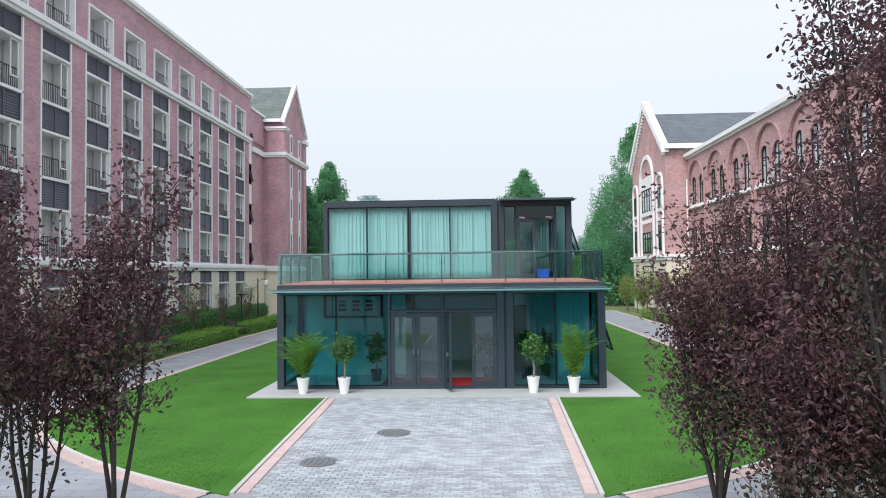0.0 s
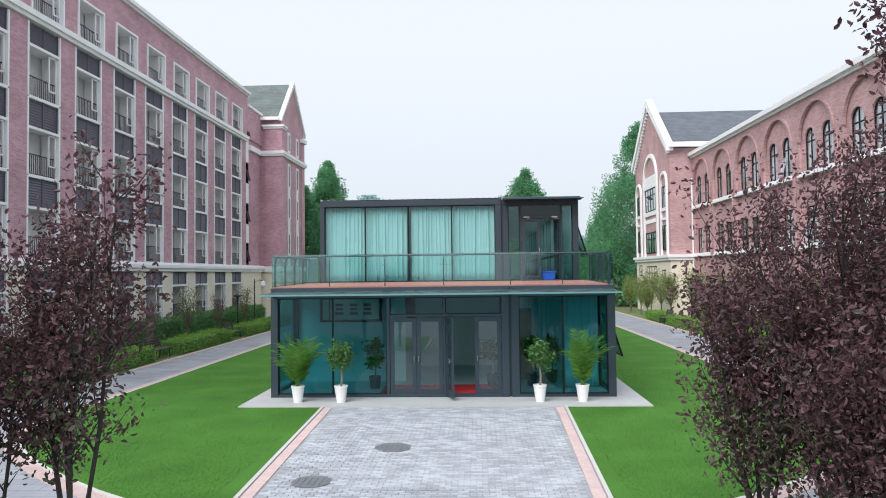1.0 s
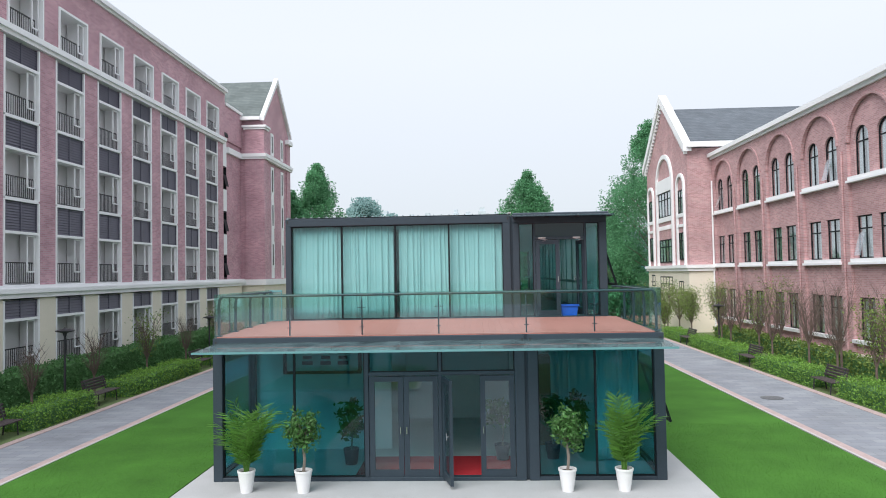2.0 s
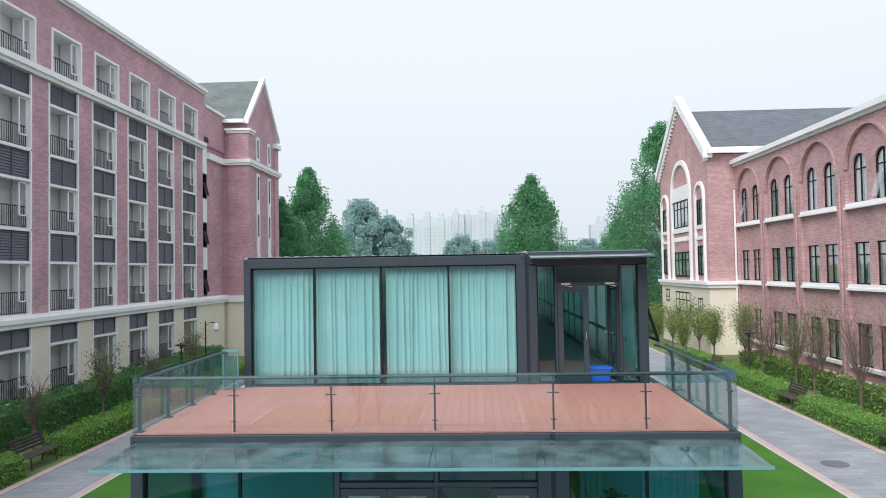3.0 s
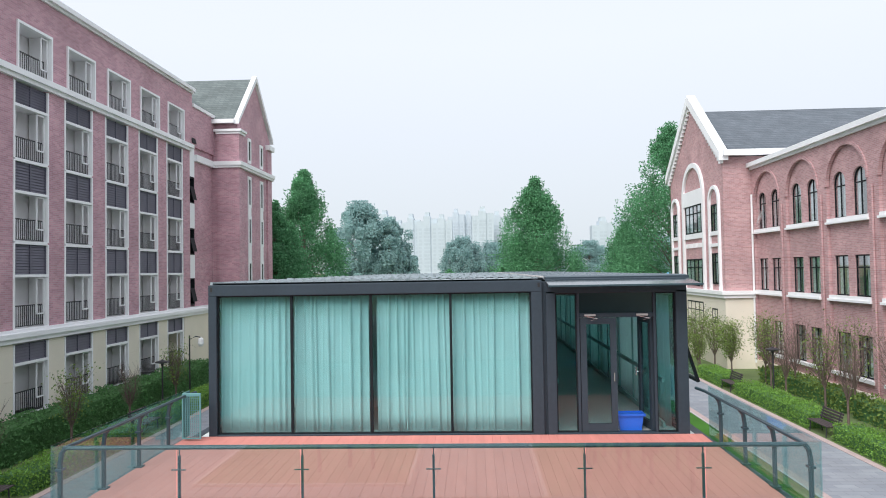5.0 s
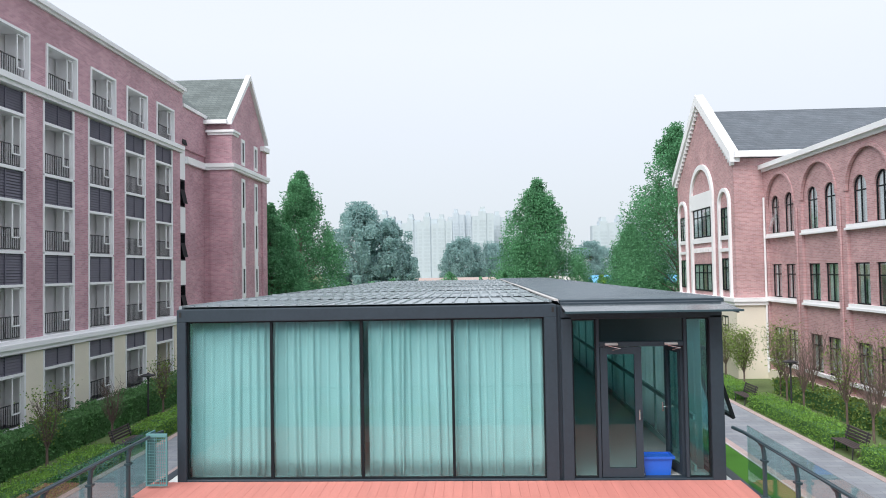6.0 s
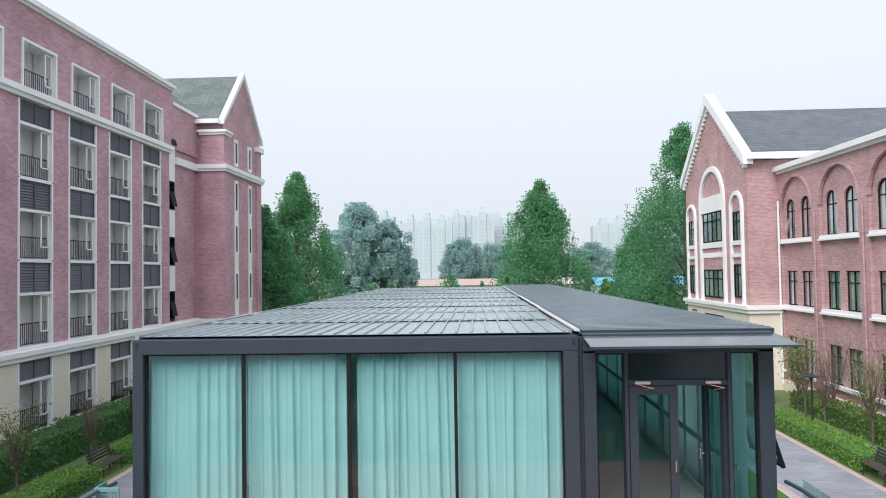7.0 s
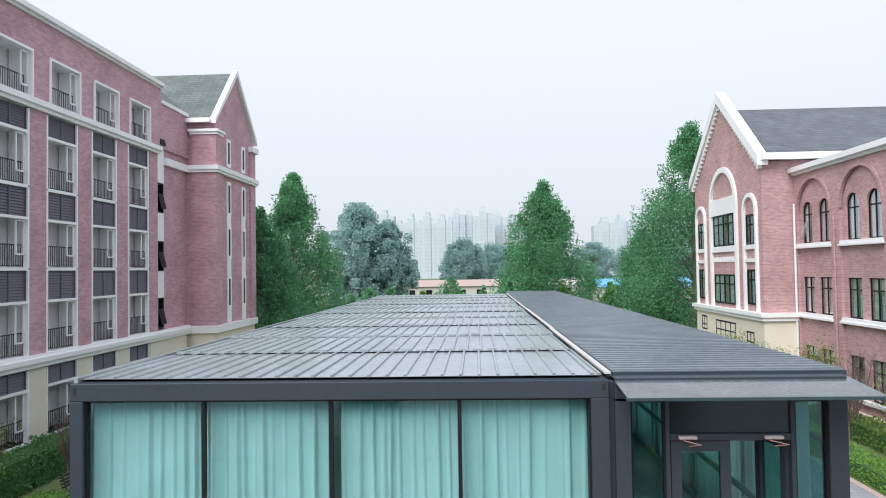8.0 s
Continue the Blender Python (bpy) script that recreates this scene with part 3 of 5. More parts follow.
for k in range(10):
    y = UY + 2.435 * k
    for x in (UX0 + 0.08, UX1 - 0.09):
        sidepane(x, y + (0.2 if k == 0 else 0.09), y + 2.345, 3.25, 5.66, TEAL)


def tilted(x, y0, y1, z0, z1, angle):
    """A top-hung casement pushed open from the east wall."""
    h = z1 - z0
    bm = bmesh.new()
    for a0, a1, b0, b1 in ((0, y1 - y0, 0, 0.06), (0, y1 - y0, h - 0.06, h), (0, 0.06, 0.06, h - 0.06), (y1 - y0 - 0.06, y1 - y0, 0.06, h - 0.06)):
        box(bm, -0.02, 0.03, a0, a1, -h + b0, -h + b1)
    ob = new("open_casement", mesh_of("open_casement", bm, DARKFRAME))
    ob.parent, ob.location = pav, Vector((x, y0, z1)) - ORIGIN[pav.name]
    ob.rotation_euler[1] = radians(-angle)
    g = new("pane", mesh_of("pane", boxes((0.0, 0.01, 0.055, y1 - y0 - 0.055, -h + 0.055, -0.055)), CLEAR))
    g.parent, g.visible_shadow = ob, False
    tagged(ob, "dark-framed casement pushed open")


tilted(UX1 + 0.02, 25.3, 26.5, 3.9, 5.1, 17)
tilted(LX1 + 0.02, 21.6, 22.8, 0.95, 2.2, 17)


# curtains
def curtain(name, x0, x1, y, z0, z1, waves, seed, amp=0.034, label="white pleated curtain hanging behind the glass"):
    rs = np.random.RandomState(seed)
    n, rows = int((x1 - x0) * 110), 8
    folds, q = [], x0 + 0.03
    while q < x1 - 0.02:
        folds.append((q, rs.uniform(0.2, 1.0), rs.uniform(-0.04, 0.04), rs.uniform(0.010, 0.026)))
        q += rs.uniform(0.55, 1.5) * (x1 - x0) / waves
    verts, faces = [], []
    for j in range(rows + 1):
        f = j / rows
        for i in range(n):
            x = x0 + (x1 - x0) * i / (n - 1)
            d = 0.012 * math.sin(5.0 * x + seed) + 0.006 * math.sin(13 * x + 2 * f)
            for c, k, lean, wide in folds:
                d -= amp * k * (1.0 - 0.45 * f * (k < 0.6)) * math.exp(-((x - c - lean * f) / wide) ** 2)
            verts.append((x, y + d, z1 + (z0 - z1) * f))
    for j in range(rows):
        for i in range(n - 1):
            a = j * n + i
            faces.append((a, a + 1, a + n + 1, a + n))
    me = raw(name, verts, faces, CURTAIN)
    for p in me.polygons:
        p.use_smooth = True
    ob = tagged(new(name, me), label, "curtain", "pavilion curtains")
    sol = ob.modifiers.new("thickness", "SOLIDIFY")
    sol.thickness = 0.008
    return ob


for i, (a, b) in enumerate(((-4.56, -3.22), (-3.19, -1.81), (-1.66, -0.31), (-0.27, 1.15))):
    curtain("curtain", a, b, UY + 0.27, 3.175, 5.69, 11, 10 + i, 0.075)


def side_curtain(x, y0, y1, z0, z1, seed):
    """A pleated curtain along a wall that runs away from the entrance."""
    rs = np.random.RandomState(seed)
    n, rows, ph = int((y1 - y0) * 26), 3, rs.uniform(0, 6, 3)
    verts, faces = [], []
    for j in range(rows + 1):
        for i in range(n):
            y = y0 + (y1 - y0) * i / (n - 1)
            verts.append((x + 0.035 * math.sin(31 * y + ph[0]) + 0.02 * math.sin(12.3 * y + ph[1]), y, z1 + (z0 - z1) * j / rows))
    for j in range(rows):
        for i in range(n - 1):
            a = j * n + i
            faces.append((a, a + 1, a + n + 1, a + n))
    me = raw("curtain", verts, faces, SHEER)
    for p in me.polygons:
        p.use_smooth = True
    ob = tagged(new("curtain", me), "white pleated curtain along the glazed corridor", "curtain", "pavilion curtains")
    ob.modifiers.new("thickness", "SOLIDIFY").thickness = 0.006


side_curtain(3.66, UY + 0.5, 48.0, 3.19, 5.58, 41)
curtain("curtain", 3.05, 4.0, LY + 1.3, 0.14, 2.84, 9, 21, 0.06)
curtain("curtain", 1.75, 2.9, LY + 4.5, 0.14, 2.84, 10, 22, 0.06)

# things inside
thing("carpet", boxes((-2.2, 1.15, LY + 0.22, LY + 1.7, 0.122, 0.135)), CARPET, "bright red carpet inside the entrance", "carpet")
plaque = root("plaque", (-3.35, 22.98, 2.3), "framed grey plaque with dark writing on the inner wall", "plaque")
part("board", boxes((-4.27, -2.5, 22.955, 22.99, 2.03, 2.66)), PAPER, plaque)
part("frame", boxes((-4.35, -2.42, 22.93, 22.985, 2.66, 2.73), (-4.35, -2.42, 22.93, 22.985, 1.96, 2.03), (-4.35, -4.27, 22.93, 22.985, 2.03, 2.66), (-2.50, -2.42, 22.93, 22.985, 2.03, 2.66)), INK, plaque)
part("divider", boxes((-4.08, -4.05, 22.945, 22.955, 2.03, 2.66)), INK, plaque)
for x in (-3.75, -3.3, -2.87):
    part("mark", boxes((x - 0.13, x + 0.13, 22.945, 22.955, 2.18, 2.27), (x - 0.11, x + 0.11, 22.945, 22.955, 2.32, 2.40), (x - 0.12, x + 0.12, 22.945, 22.955, 2.45, 2.53)), INK, plaque, "plain black bars")

# ---- terrace: planks come last ----
deck = root("terrace_deck", (-0.4, 22.5, 3.07), "red-brown composite plank terrace over the lower storey", "deck")
FALL = 0.014


def deck_z(y):
    """Height of the planks: they fall a little towards the front edge."""
    return 3.10 + FALL * (y - LY - 0.07)


part("deck_bed", prism(bmesh.new(), [(LY + 0.12, 3.072), (UY, 3.072), (UY, deck_z(UY) - 0.032), (LY + 0.12, 3.074)], "x", LX0 + 0.12, LX1 - 0.12), DECK, deck)
part("fascia", boxes((LX0 + 0.08, LX1 - 0.08, LY + 0.08, LY + 0.12, 3.07, 3.071)), STEEL, deck)
for a in (LX0 + 0.08, LX1 - 0.12):
    part("fascia", prism(bmesh.new(), [(LY + 0.12, 3.07), (UY, 3.07), (UY, deck_z(UY) - 0.034), (LY + 0.12, 3.073)], "x", a, a + 0.04), STEEL, deck)
rail = root("terrace_railing", (-0.4, 20.6, 3.07), "grey steel railing with green glass panels round the terrace", "railing")
RXL, RXR, RZ = LX0 + 0.16, LX1 - 0.18, 3.95
r = 0.028
part("top_rail", tube(bmesh.new(), [(RXL + 0.05, UY + 0.05, RZ), (RXL, UY - 0.3, RZ), (RXL, LY + 0.16, RZ), (RXL + 0.02, LY + 0.13, RZ), (RXL + 0.06, LY + 0.12, RZ), (RXR - 0.06, LY + 0.12, RZ), (RXR - 0.02, LY + 0.13, RZ), (RXR, LY + 0.16, RZ), (RXR, UY - 0.3, RZ), (RXR - 0.05, UY + 0.05, RZ)], r), RAILMAT, rail)


def sidepost(x, y, inward):
    bm = tube(bmesh.new(), [(x - inward * 0.07, y, deck_z(y)), (x - inward * 0.07, y, RZ - 0.2), (x - inward * 0.05, y, RZ - 0.07), (x, y, RZ)], 0.032)
    p = part("post", bm, RAILMAT, rail)
    part("foot", boxes((x - inward * 0.07 - 0.06, x - inward * 0.07 + 0.06, y - 0.06, y + 0.06, deck_z(y), deck_z(y) + 0.022)), RAILMAT, p)
    part("clamp", boxes((x - inward * 0.07 - 0.04, x - inward * 0.07 + 0.04, y - 0.05, y + 0.05, 3.66, 3.69)), RAILMAT, p)


for k in range(4):
    y = LY + 0.14 + 1.05 * k
    sidepost(RXL, y, 1)
    sidepost(RXR, y, -1)
for x in (-3.56, -2.01, -0.38, 1.46, 2.88):
    p = part("baluster", bevelled(boxes((x - 0.014, x + 0.014, LY + 0.1, LY + 0.14, 3.10, RZ - 0.1)), 0.004), RAILMAT, rail, "slim steel glass clamp post")
    part("clamp", tube(bmesh.new(), [(x - 0.09, LY + 0.09, 3.68), (x + 0.09, LY + 0.09, 3.68)], 0.009, sides=6), RAILMAT, p)
    part("clamp", tube(bmesh.new(), [(x - 0.05, LY + 0.09, 3.27), (x + 0.05, LY + 0.09, 3.27)], 0.009, sides=6), RAILMAT, p)
    part("tip", tube(bmesh.new(), [(x, LY + 0.12, RZ - 0.1), (x, LY + 0.12, RZ)], 0.008, sides=6), RAILMAT, p)
gx = [LX0 + 0.02, -3.56, -2.01, -0.38, 1.46, 2.88, LX1 - 0.02]
for a, b in zip(gx, gx[1:]):
    part("glass_panel", boxes((a + 0.008, b - 0.008, LY + 0.03, LY + 0.042, 3.09, RZ + 0.05)), CLEAR, rail).visible_shadow = False
for x in (LX0 + 0.03, LX1 - 0.042):
    for k in range(4):
        y = LY + 0.05 + 1.02 * k
        part("glass_panel", boxes((x, x + 0.012, y, y + 1.0, 3.09, RZ + 0.05)), CLEAR, rail).visible_shadow = False

# perforated screen box at the west end of the terrace
screen = root("screen_box", (-4.95, 24.3, 3.18), "pale green mesh screen box beside the terrace wall", "screen")
part("panel", bevelled(boxes((-5.08, -4.74, 24.30, 24.325, 3.94, 4.0)), 0.006), FROST, screen)
part("side_panel", bevelled(boxes((-5.08, -5.055, 24.325, 24.6, 3.19, 4.0)), 0.006), FROST, screen)
part("frame", boxes((-5.08, -5.055, 24.30, 24.325, 3.19, 3.94), (-4.765, -4.74, 24.30, 24.325, 3.19, 3.94), (-5.055, -4.765, 24.30, 24.325, 3.19, 3.215)), FROST, screen)
for k in range(1, 8):
    part("mesh_bar", boxes((-5.055 + 0.0362 * k, -5.047 + 0.0362 * k, 24.305, 24.315, 3.215, 3.94)), FROST, screen)
for k in range(1, 17):
    part("mesh_bar", boxes((-5.055, -4.765, 24.315, 24.322, 3.215 + 0.043 * k, 3.223 + 0.043 * k)), FROST, screen)

# glass canopies
canopy = root("entrance_canopy", (-0.4, 20.2, 2.9), "long frameless glass canopy over the entrance", "canopy")
for a, b in ((-5.1, -3.6), (-3.59, -2.0), (-1.99, -0.4), (-0.39, 1.2), (1.21, 2.75), (2.76, 4.2)):
    bm = bmesh.new()
    prism(bm, [(19.15, 2.90), (20.5, 2.955), (20.5, 2.97), (19.15, 2.915)], "x", a, b)
    part("glass_sheet", bm, CANOPYGLASS, canopy, "dusty green glass sheet")
part("front_trim", boxes((-5.1, 4.2, 19.135, 19.15, 2.885, 2.925)), FROST, canopy)
for x in (-5.1, -2.9, -1.2, 0.5, 1.43, 3.0, 4.15):
    bm = bmesh.new()
    prism(bm, [(19.4, 2.885), (20.5, 2.82), (20.5, 2.945), (19.4, 2.90)], "x", x - 0.012, x + 0.012)
    part("bracket", bm, STEEL, canopy)
awning = root("door_awning", (3.0, 24.3, 5.8), "glass and steel awning over the upper door", "canopy")
bm = bmesh.new()
prism(bm, [(23.95, 5.80), (25.2, 5.93), (25.2, 5.95), (23.95, 5.82)], "x", 1.42, 3.97)
part("sheet", bm, AWNING, awning, "smoked grey awning sheet")
part("front_trim", boxes((1.40, 3.99, 23.92, 23.95, 5.795, 5.825)), RAILMAT, awning)
for x in (1.46, 2.3, 3.1, 3.92):
    bm = prism(bmesh.new(), [(24.0, 5.77), (24.65, 5.80), (24.65, 5.87), (24.0, 5.795)], "x", x, x + 0.03)
    part("bracket", bm, STEEL, awning)

# ---- pavilion roofs ----
roof_w = root("roof_west", (-1.7, 24.6, 5.9), "ribbed grey metal sheet roof in overlapping strips", "roof", kind="structure")


def strip(y0, y1, x0, x1, z):
    """One strip of ribbed sheet; the ribs run towards the camera."""
    xs = np.arange(x0, x1 - 0.05, 0.21)
    top = []
    for a in xs:
        b = min(a + 0.21, x1)
        top += [(a, z), (b - 0.04, z), (b - 0.032, z + 0.024), (b - 0.008, z + 0.024)]
    top.append((x1, z))
    bm = bmesh.new()
    lo, hi = [], []
    for px, pz in top:
        lo.append(bm.verts.new((px, y0, pz)))
        hi.append(bm.verts.new((px, y1, pz - 0.012)))
    for i in range(len(top) - 1):
        bm.faces.new((lo[i], lo[i + 1], hi[i + 1], hi[i]))
    base = [bm.verts.new((px, y0 + 0.004, z - 0.006)) for px, pz in top]
    for i in range(len(top) - 1):
        bm.faces.new((base[i], base[i + 1], lo[i + 1], lo[i]))
    return bm


for k in range(11):
    y0 = UY + 0.12 + 2.435 * k
    off = (0.0, 0.13, 0.05, 0.2, 0.09)[k % 5]
    part("roof_strip", strip(y0, y0 + 2.43, UX0 + 0.06 + off * 0.3, 1.30 - off * 0.1, 5.938 + 0.006 * (k % 2)), ROOFMETAL, roof_w)
    if k:
        bm = bmesh.new()
        for q in range(28):
            x = UX0 + 0.1 + 0.21 * q + off * 0.5
            if x < 1.1:
                box(bm, x, x + 0.14, y0 - 0.03, y0 + 0.03, 5.947, 5.97 + 0.006 * ((q * 7 + k) % 3))
        tagged(part("lap_caps", bm, ROOFMETAL, roof_w), kind="stuff")
part("edge_trim", boxes((UX0 + 0.02, UX0 + 0.07, UY + 0.05, BACK, 5.9, 5.96)), ROOFMETAL, roof_w)
part("roof_bed", boxes((UX0 + 0.02, 1.33, UY + 0.03, BACK + 0.1, 5.86, 5.905)), STEEL, roof_w)
roof_e = root("roof_east", (2.7, 24.6, 5.95), "dark ribbed metal sheet roof over the narrow modules", "roof", kind="structure")
part("roof_bed", boxes((1.44, 4.02, UY + 0.22, BACK + 3.0, 5.90, 5.95)), STEEL, roof_e)
bm = bmesh.new()
y = UY + 0.3
while y < BACK + 2.9:
    box(bm, 1.46, 4.0, y, y + 0.07, 5.948, 5.972)
    y += 0.21
part("ribs", bm, ROOFDARK, roof_e)
part("sheet", boxes((1.45, 4.01, UY + 0.25, BACK + 2.95, 5.95, 5.958)), ROOFDARK, roof_e)
flash = part("flashing", boxes((1.33, 1.40, UY + 0.1, UY + 6, 5.95, 5.975), (1.35, 1.42, UY + 6, UY + 13, 5.95, 5.972), (1.34, 1.40, UY + 13, BACK, 5.95, 5.97)), KERB, roof_e, "pale sealed flashing between the roofs")

# ---- blue crate on the terrace ----
crate = root("blue_crate", (2.93, 24.96, 3.17), "bright blue plastic crate inside the open terrace door", "crate")
bm = bmesh.new()
prism(bm, [(2.73, 3.174), (3.11, 3.174), (3.15, 3.45), (2.69, 3.45)], "y", 24.84, 25.1)
part("body", bm, BLUE, crate)
part("rim", boxes((2.66, 3.18, 24.81, 24.84, 3.43, 3.47), (2.66, 3.18, 25.1, 25.13, 3.43, 3.47), (2.66, 2.69, 24.84, 25.1, 3.43, 3.47), (3.15, 3.18, 24.84, 25.1, 3.43, 3.47)), BLUE, crate)


# ---- potted plants ----
def pot(p, x, y):
    bm = bmesh.new()
    lathe(bm, [(0.115, 0), (0.17, 0.40), (0.18, 0.40), (0.18, 0.44), (0.155, 0.44), (0.15, 0.36), (0.02, 0.36)], (x, y, 0.055), 24)
    b = part("pot", bm, POT, p, "white tapered pot")
    bm = bmesh.new()
    lathe(bm, [(0.02, 0.37), (0.15, 0.375), (0.15, 0.385), (0.02, 0.39)], (x, y, 0.055), 16)
    part("soil", bm, SOIL, b)


def palm(x, y, seed):
    p = root("potted_palm", (x, y, 0.055), "green areca palm in a white tapered pot", "potted plant", "entrance plants")
    pot(p, x, y)
    rs = np.random.RandomState(seed)
    verts, faces = [], []
    for k in range(30):
        a, lean, h = rs.uniform(0, 6.28), rs.uniform(0.12, 0.72), rs.uniform(0.85, 1.55)
        pts = []
        for i in range(8):
            f = i / 7
            rr = 0.04 + lean * f ** 1.8
            pts.append(Vector((x + rr * math.cos(a), y + rr * math.sin(a) * 0.8, 0.42 + h * (f - 0.32 * lean * f ** 3))))
        part("stalk", tube(bmesh.new(), pts, 0.011, 0.004, 5), PALMLEAF, p)
        for i in range(2, 8):
            for q in range(3):
                f = (i - q / 3)
                p0 = pts[int(f)].lerp(pts[min(int(f) + 1, 7)], f % 1)
                d = (pts[i] - pts[i - 1]).normalized()
                s = d.cross(Vector((0, 0, 1))).normalized()
                for side in (-1, 1):
                    tip = p0 + (s * side * 0.8 + d * 0.7 + Vector((0, 0, -0.25 + rs.uniform(-0.2, 0.2)))).normalized() * rs.uniform(0.22, 0.36)
                    mid = p0.lerp(tip, 0.45)
                    w = d * 0.018
                    n = len(verts)
                    verts += [p0[:], (mid + w)[:], tip[:], (mid - w)[:]]
                    faces.append((n, n + 1, n + 2, n + 3))
    o = ORIGIN[p.name]
    fo = new("fronds", raw("fronds", [(v[0] - o.x, v[1] - o.y, v[2] - o.z) for v in verts], faces, PALMLEAF))
    fo.parent = p


def ficus(x, y, seed):
    p = root("potted_ficus", (x, y, 0.055), "bushy green ficus tree in a white tapered pot", "potted plant", "entrance plants")
    pot(p, x, y)
    rs = np.random.RandomState(seed)
    st = tube(bmesh.new(), [(x, y, 0.4), (x + 0.03, y, 0.7), (x, y, 1.0), (x + 0.02, y, 1.3)], 0.035, 0.02)
    c = []
    for k in range(40):
        d = rs.normal(size=3)
        d /= np.linalg.norm(d)
        cc = np.array((x, y, 1.28)) + d * np.array((0.31, 0.29, 0.36)) * rs.uniform(0.45, 1.0)
        tube(st, [(x, y, 1.0), tuple((np.array((x, y, 1.1)) + cc) / 2), tuple(cc)], 0.012, 0.004, 5)
        c.append(cc + rs.normal(size=(26, 3)) * 0.065)
    part("trunk", st, PALEBARK, p)
    o = ORIGIN[p.name]
    f = new("crown", leaves("crown", np.concatenate(c), 0.105, FICUSLEAF, 0.2, 0.5, o[:]))
    f.parent = p


def indoor(x, y, seed):
    """A leafy plant in a dark pot behind the glass."""
    p = root("indoor_plant", (x, y, 0.13), "leafy indoor plant in a dark pot", "potted plant", "indoor plants")
    bm = bmesh.new()
    lathe(bm, [(0.13, 0), (0.18, 0.35), (0.15, 0.35), (0.14, 0.3), (0.02, 0.3)], (x, y, 0.13), 18)
    part("pot", bm, STEEL, p)
    rs = np.random.RandomState(seed)
    st, c = tube(bmesh.new(), [(x, y, 0.4), (x + 0.03, y, 0.8), (x, y, 1.2)], 0.025, 0.012, 6), []
    for k in range(22):
        d = rs.normal(size=3)
        cc = np.array((x, y, 1.15)) + d / np.linalg.norm(d) * np.array((0.32, 0.28, 0.45)) * rs.uniform(0.5, 1.0)
        tube(st, [(x, y, 0.9), tuple(cc)], 0.009, 0.004, 5)
        c.append(cc + rs.normal(size=(14, 3)) * 0.07)
    part("stem", st, PALEBARK, p)
    f = new("crown", leaves("crown", np.concatenate(c), 0.16, FICUSLEAF, 0.1, 0.45, ORIGIN[p.name][:]))
    f.parent = p


indoor(-2.45, 21.6, 31)
indoor(0.95, 21.9, 32)
indoor(2.1, 22.0, 33)
indoor(2.75, 22.6, 34)
thing("wood_cabinet", bevelled(boxes((1.75, 2.2, 23.2, 23.6, 0.13, 2.3)), 0.01), mat("brown_wood_veneer", (0.28, 0.15, 0.07), 0.5, var=0.2, scale=3, stretch=(6, 6, 1)), "tall brown wooden cabinet inside the glass room", "cabinet")
palm(-4.26, 19.82, 1)
ficus(-3.1, 19.80, 2)
ficus(2.15, 19.82, 3)
palm(3.26, 19.84, 4)

# ---- west building: a long brick dormitory with balconies ----
dorm = root("dormitory_building", (-16.65, 40, 0), "six-storey mauve brick dormitory with white bands and dark louvres", "building")
XW, PITCH, OPEN = -16.65, 3.22, 2.15
COLS = [36.92 + PITCH * k for k in range(-4, 5)]
Y0, Y1 = COLS[0] - 1.05, 52.1
ROWS_Z = [(1.0, 2.87, 2.95, 3.65), (4.2, 6.12, 6.2, 7.38), (7.45, 9.24, 9.32, 10.45), (10.52, 12.46, 12.55, 13.4)]
# piers
for k, y in enumerate(COLS):
    part("pier", boxes((XW - 0.2, XW, y - 1.07, y, 4.2, 13.45)), BRICK_L, dorm)
    part("inner_pier", boxes((XW - 0.9, XW - 0.2, y - 0.9, y - 0.17, 0.9, 15.7)), LOGGIA, dorm)
    part("base_pier", boxes((XW - 0.2, XW + 0.008, y - 1.07, y, 0, 3.7)), CREAM, dorm)
    for z0, z1 in ((0.02, 0.99), (1.01, 2.34), (2.36, 3.69)):
        part("stone_panel", bevelled(boxes((XW + 0.008, XW + 0.024, y - 1.06, y - 0.01, z0, z1)), 0.004), CREAM, dorm)
part("pier", boxes((XW - 0.2, XW, Y1 - 0.03, 53.0, 4.2, 13.45)), BRICK_L, dorm)
part("inner_pier", boxes((XW - 0.9, XW - 0.2, Y1 + 0.2, 53.0, 0.9, 15.7)), LOGGIA, dorm)
part("base_pier", boxes((XW - 0.9, XW + 0.02, Y1 - 0.03, 56.6, 0, 3.7)), CREAM, dorm)
part("base_plinth", boxes((XW - 0.9, XW - 0.02, Y0, Y1, 0, 1.0)), CREAM, dorm)
part("ledge", boxes((XW - 0.9, XW + 0.16, Y0, 57.0, 3.72, 3.9), (XW - 0.9, XW + 0.26, Y0, 57.0, 3.9, 4.08), (XW - 0.9, XW + 0.12, Y0, 57.0, 4.08, 4.2)), WHITE, dorm, "white moulded ledge over the base")
part("upper_band", boxes((XW - 0.9, XW + 0.14, Y0, 53.1, 13.45, 13.6), (XW - 0.9, XW + 0.26, Y0, 53.1, 13.6, 13.82)), WHITE, dorm, "white moulded band under the top floor")
# top floor wall round its windows
tw = bmesh.new()
box(tw, XW - 0.2, XW, Y0, 53.4, 15.66, 16.95)
box(tw, XW - 0.2, XW, 53.4, 57.0, 15.66, 16.2)
prev = Y0
for y in COLS:
    box(tw, XW - 0.2, XW, prev, y + 0.18, 13.82, 15.66)
    prev = y + OPEN - 0.02 + 0.24
box(tw, XW - 0.2, XW, prev, 57.0, 13.82, 15.66)
part("top_wall", tw, BRICK_L, dorm)
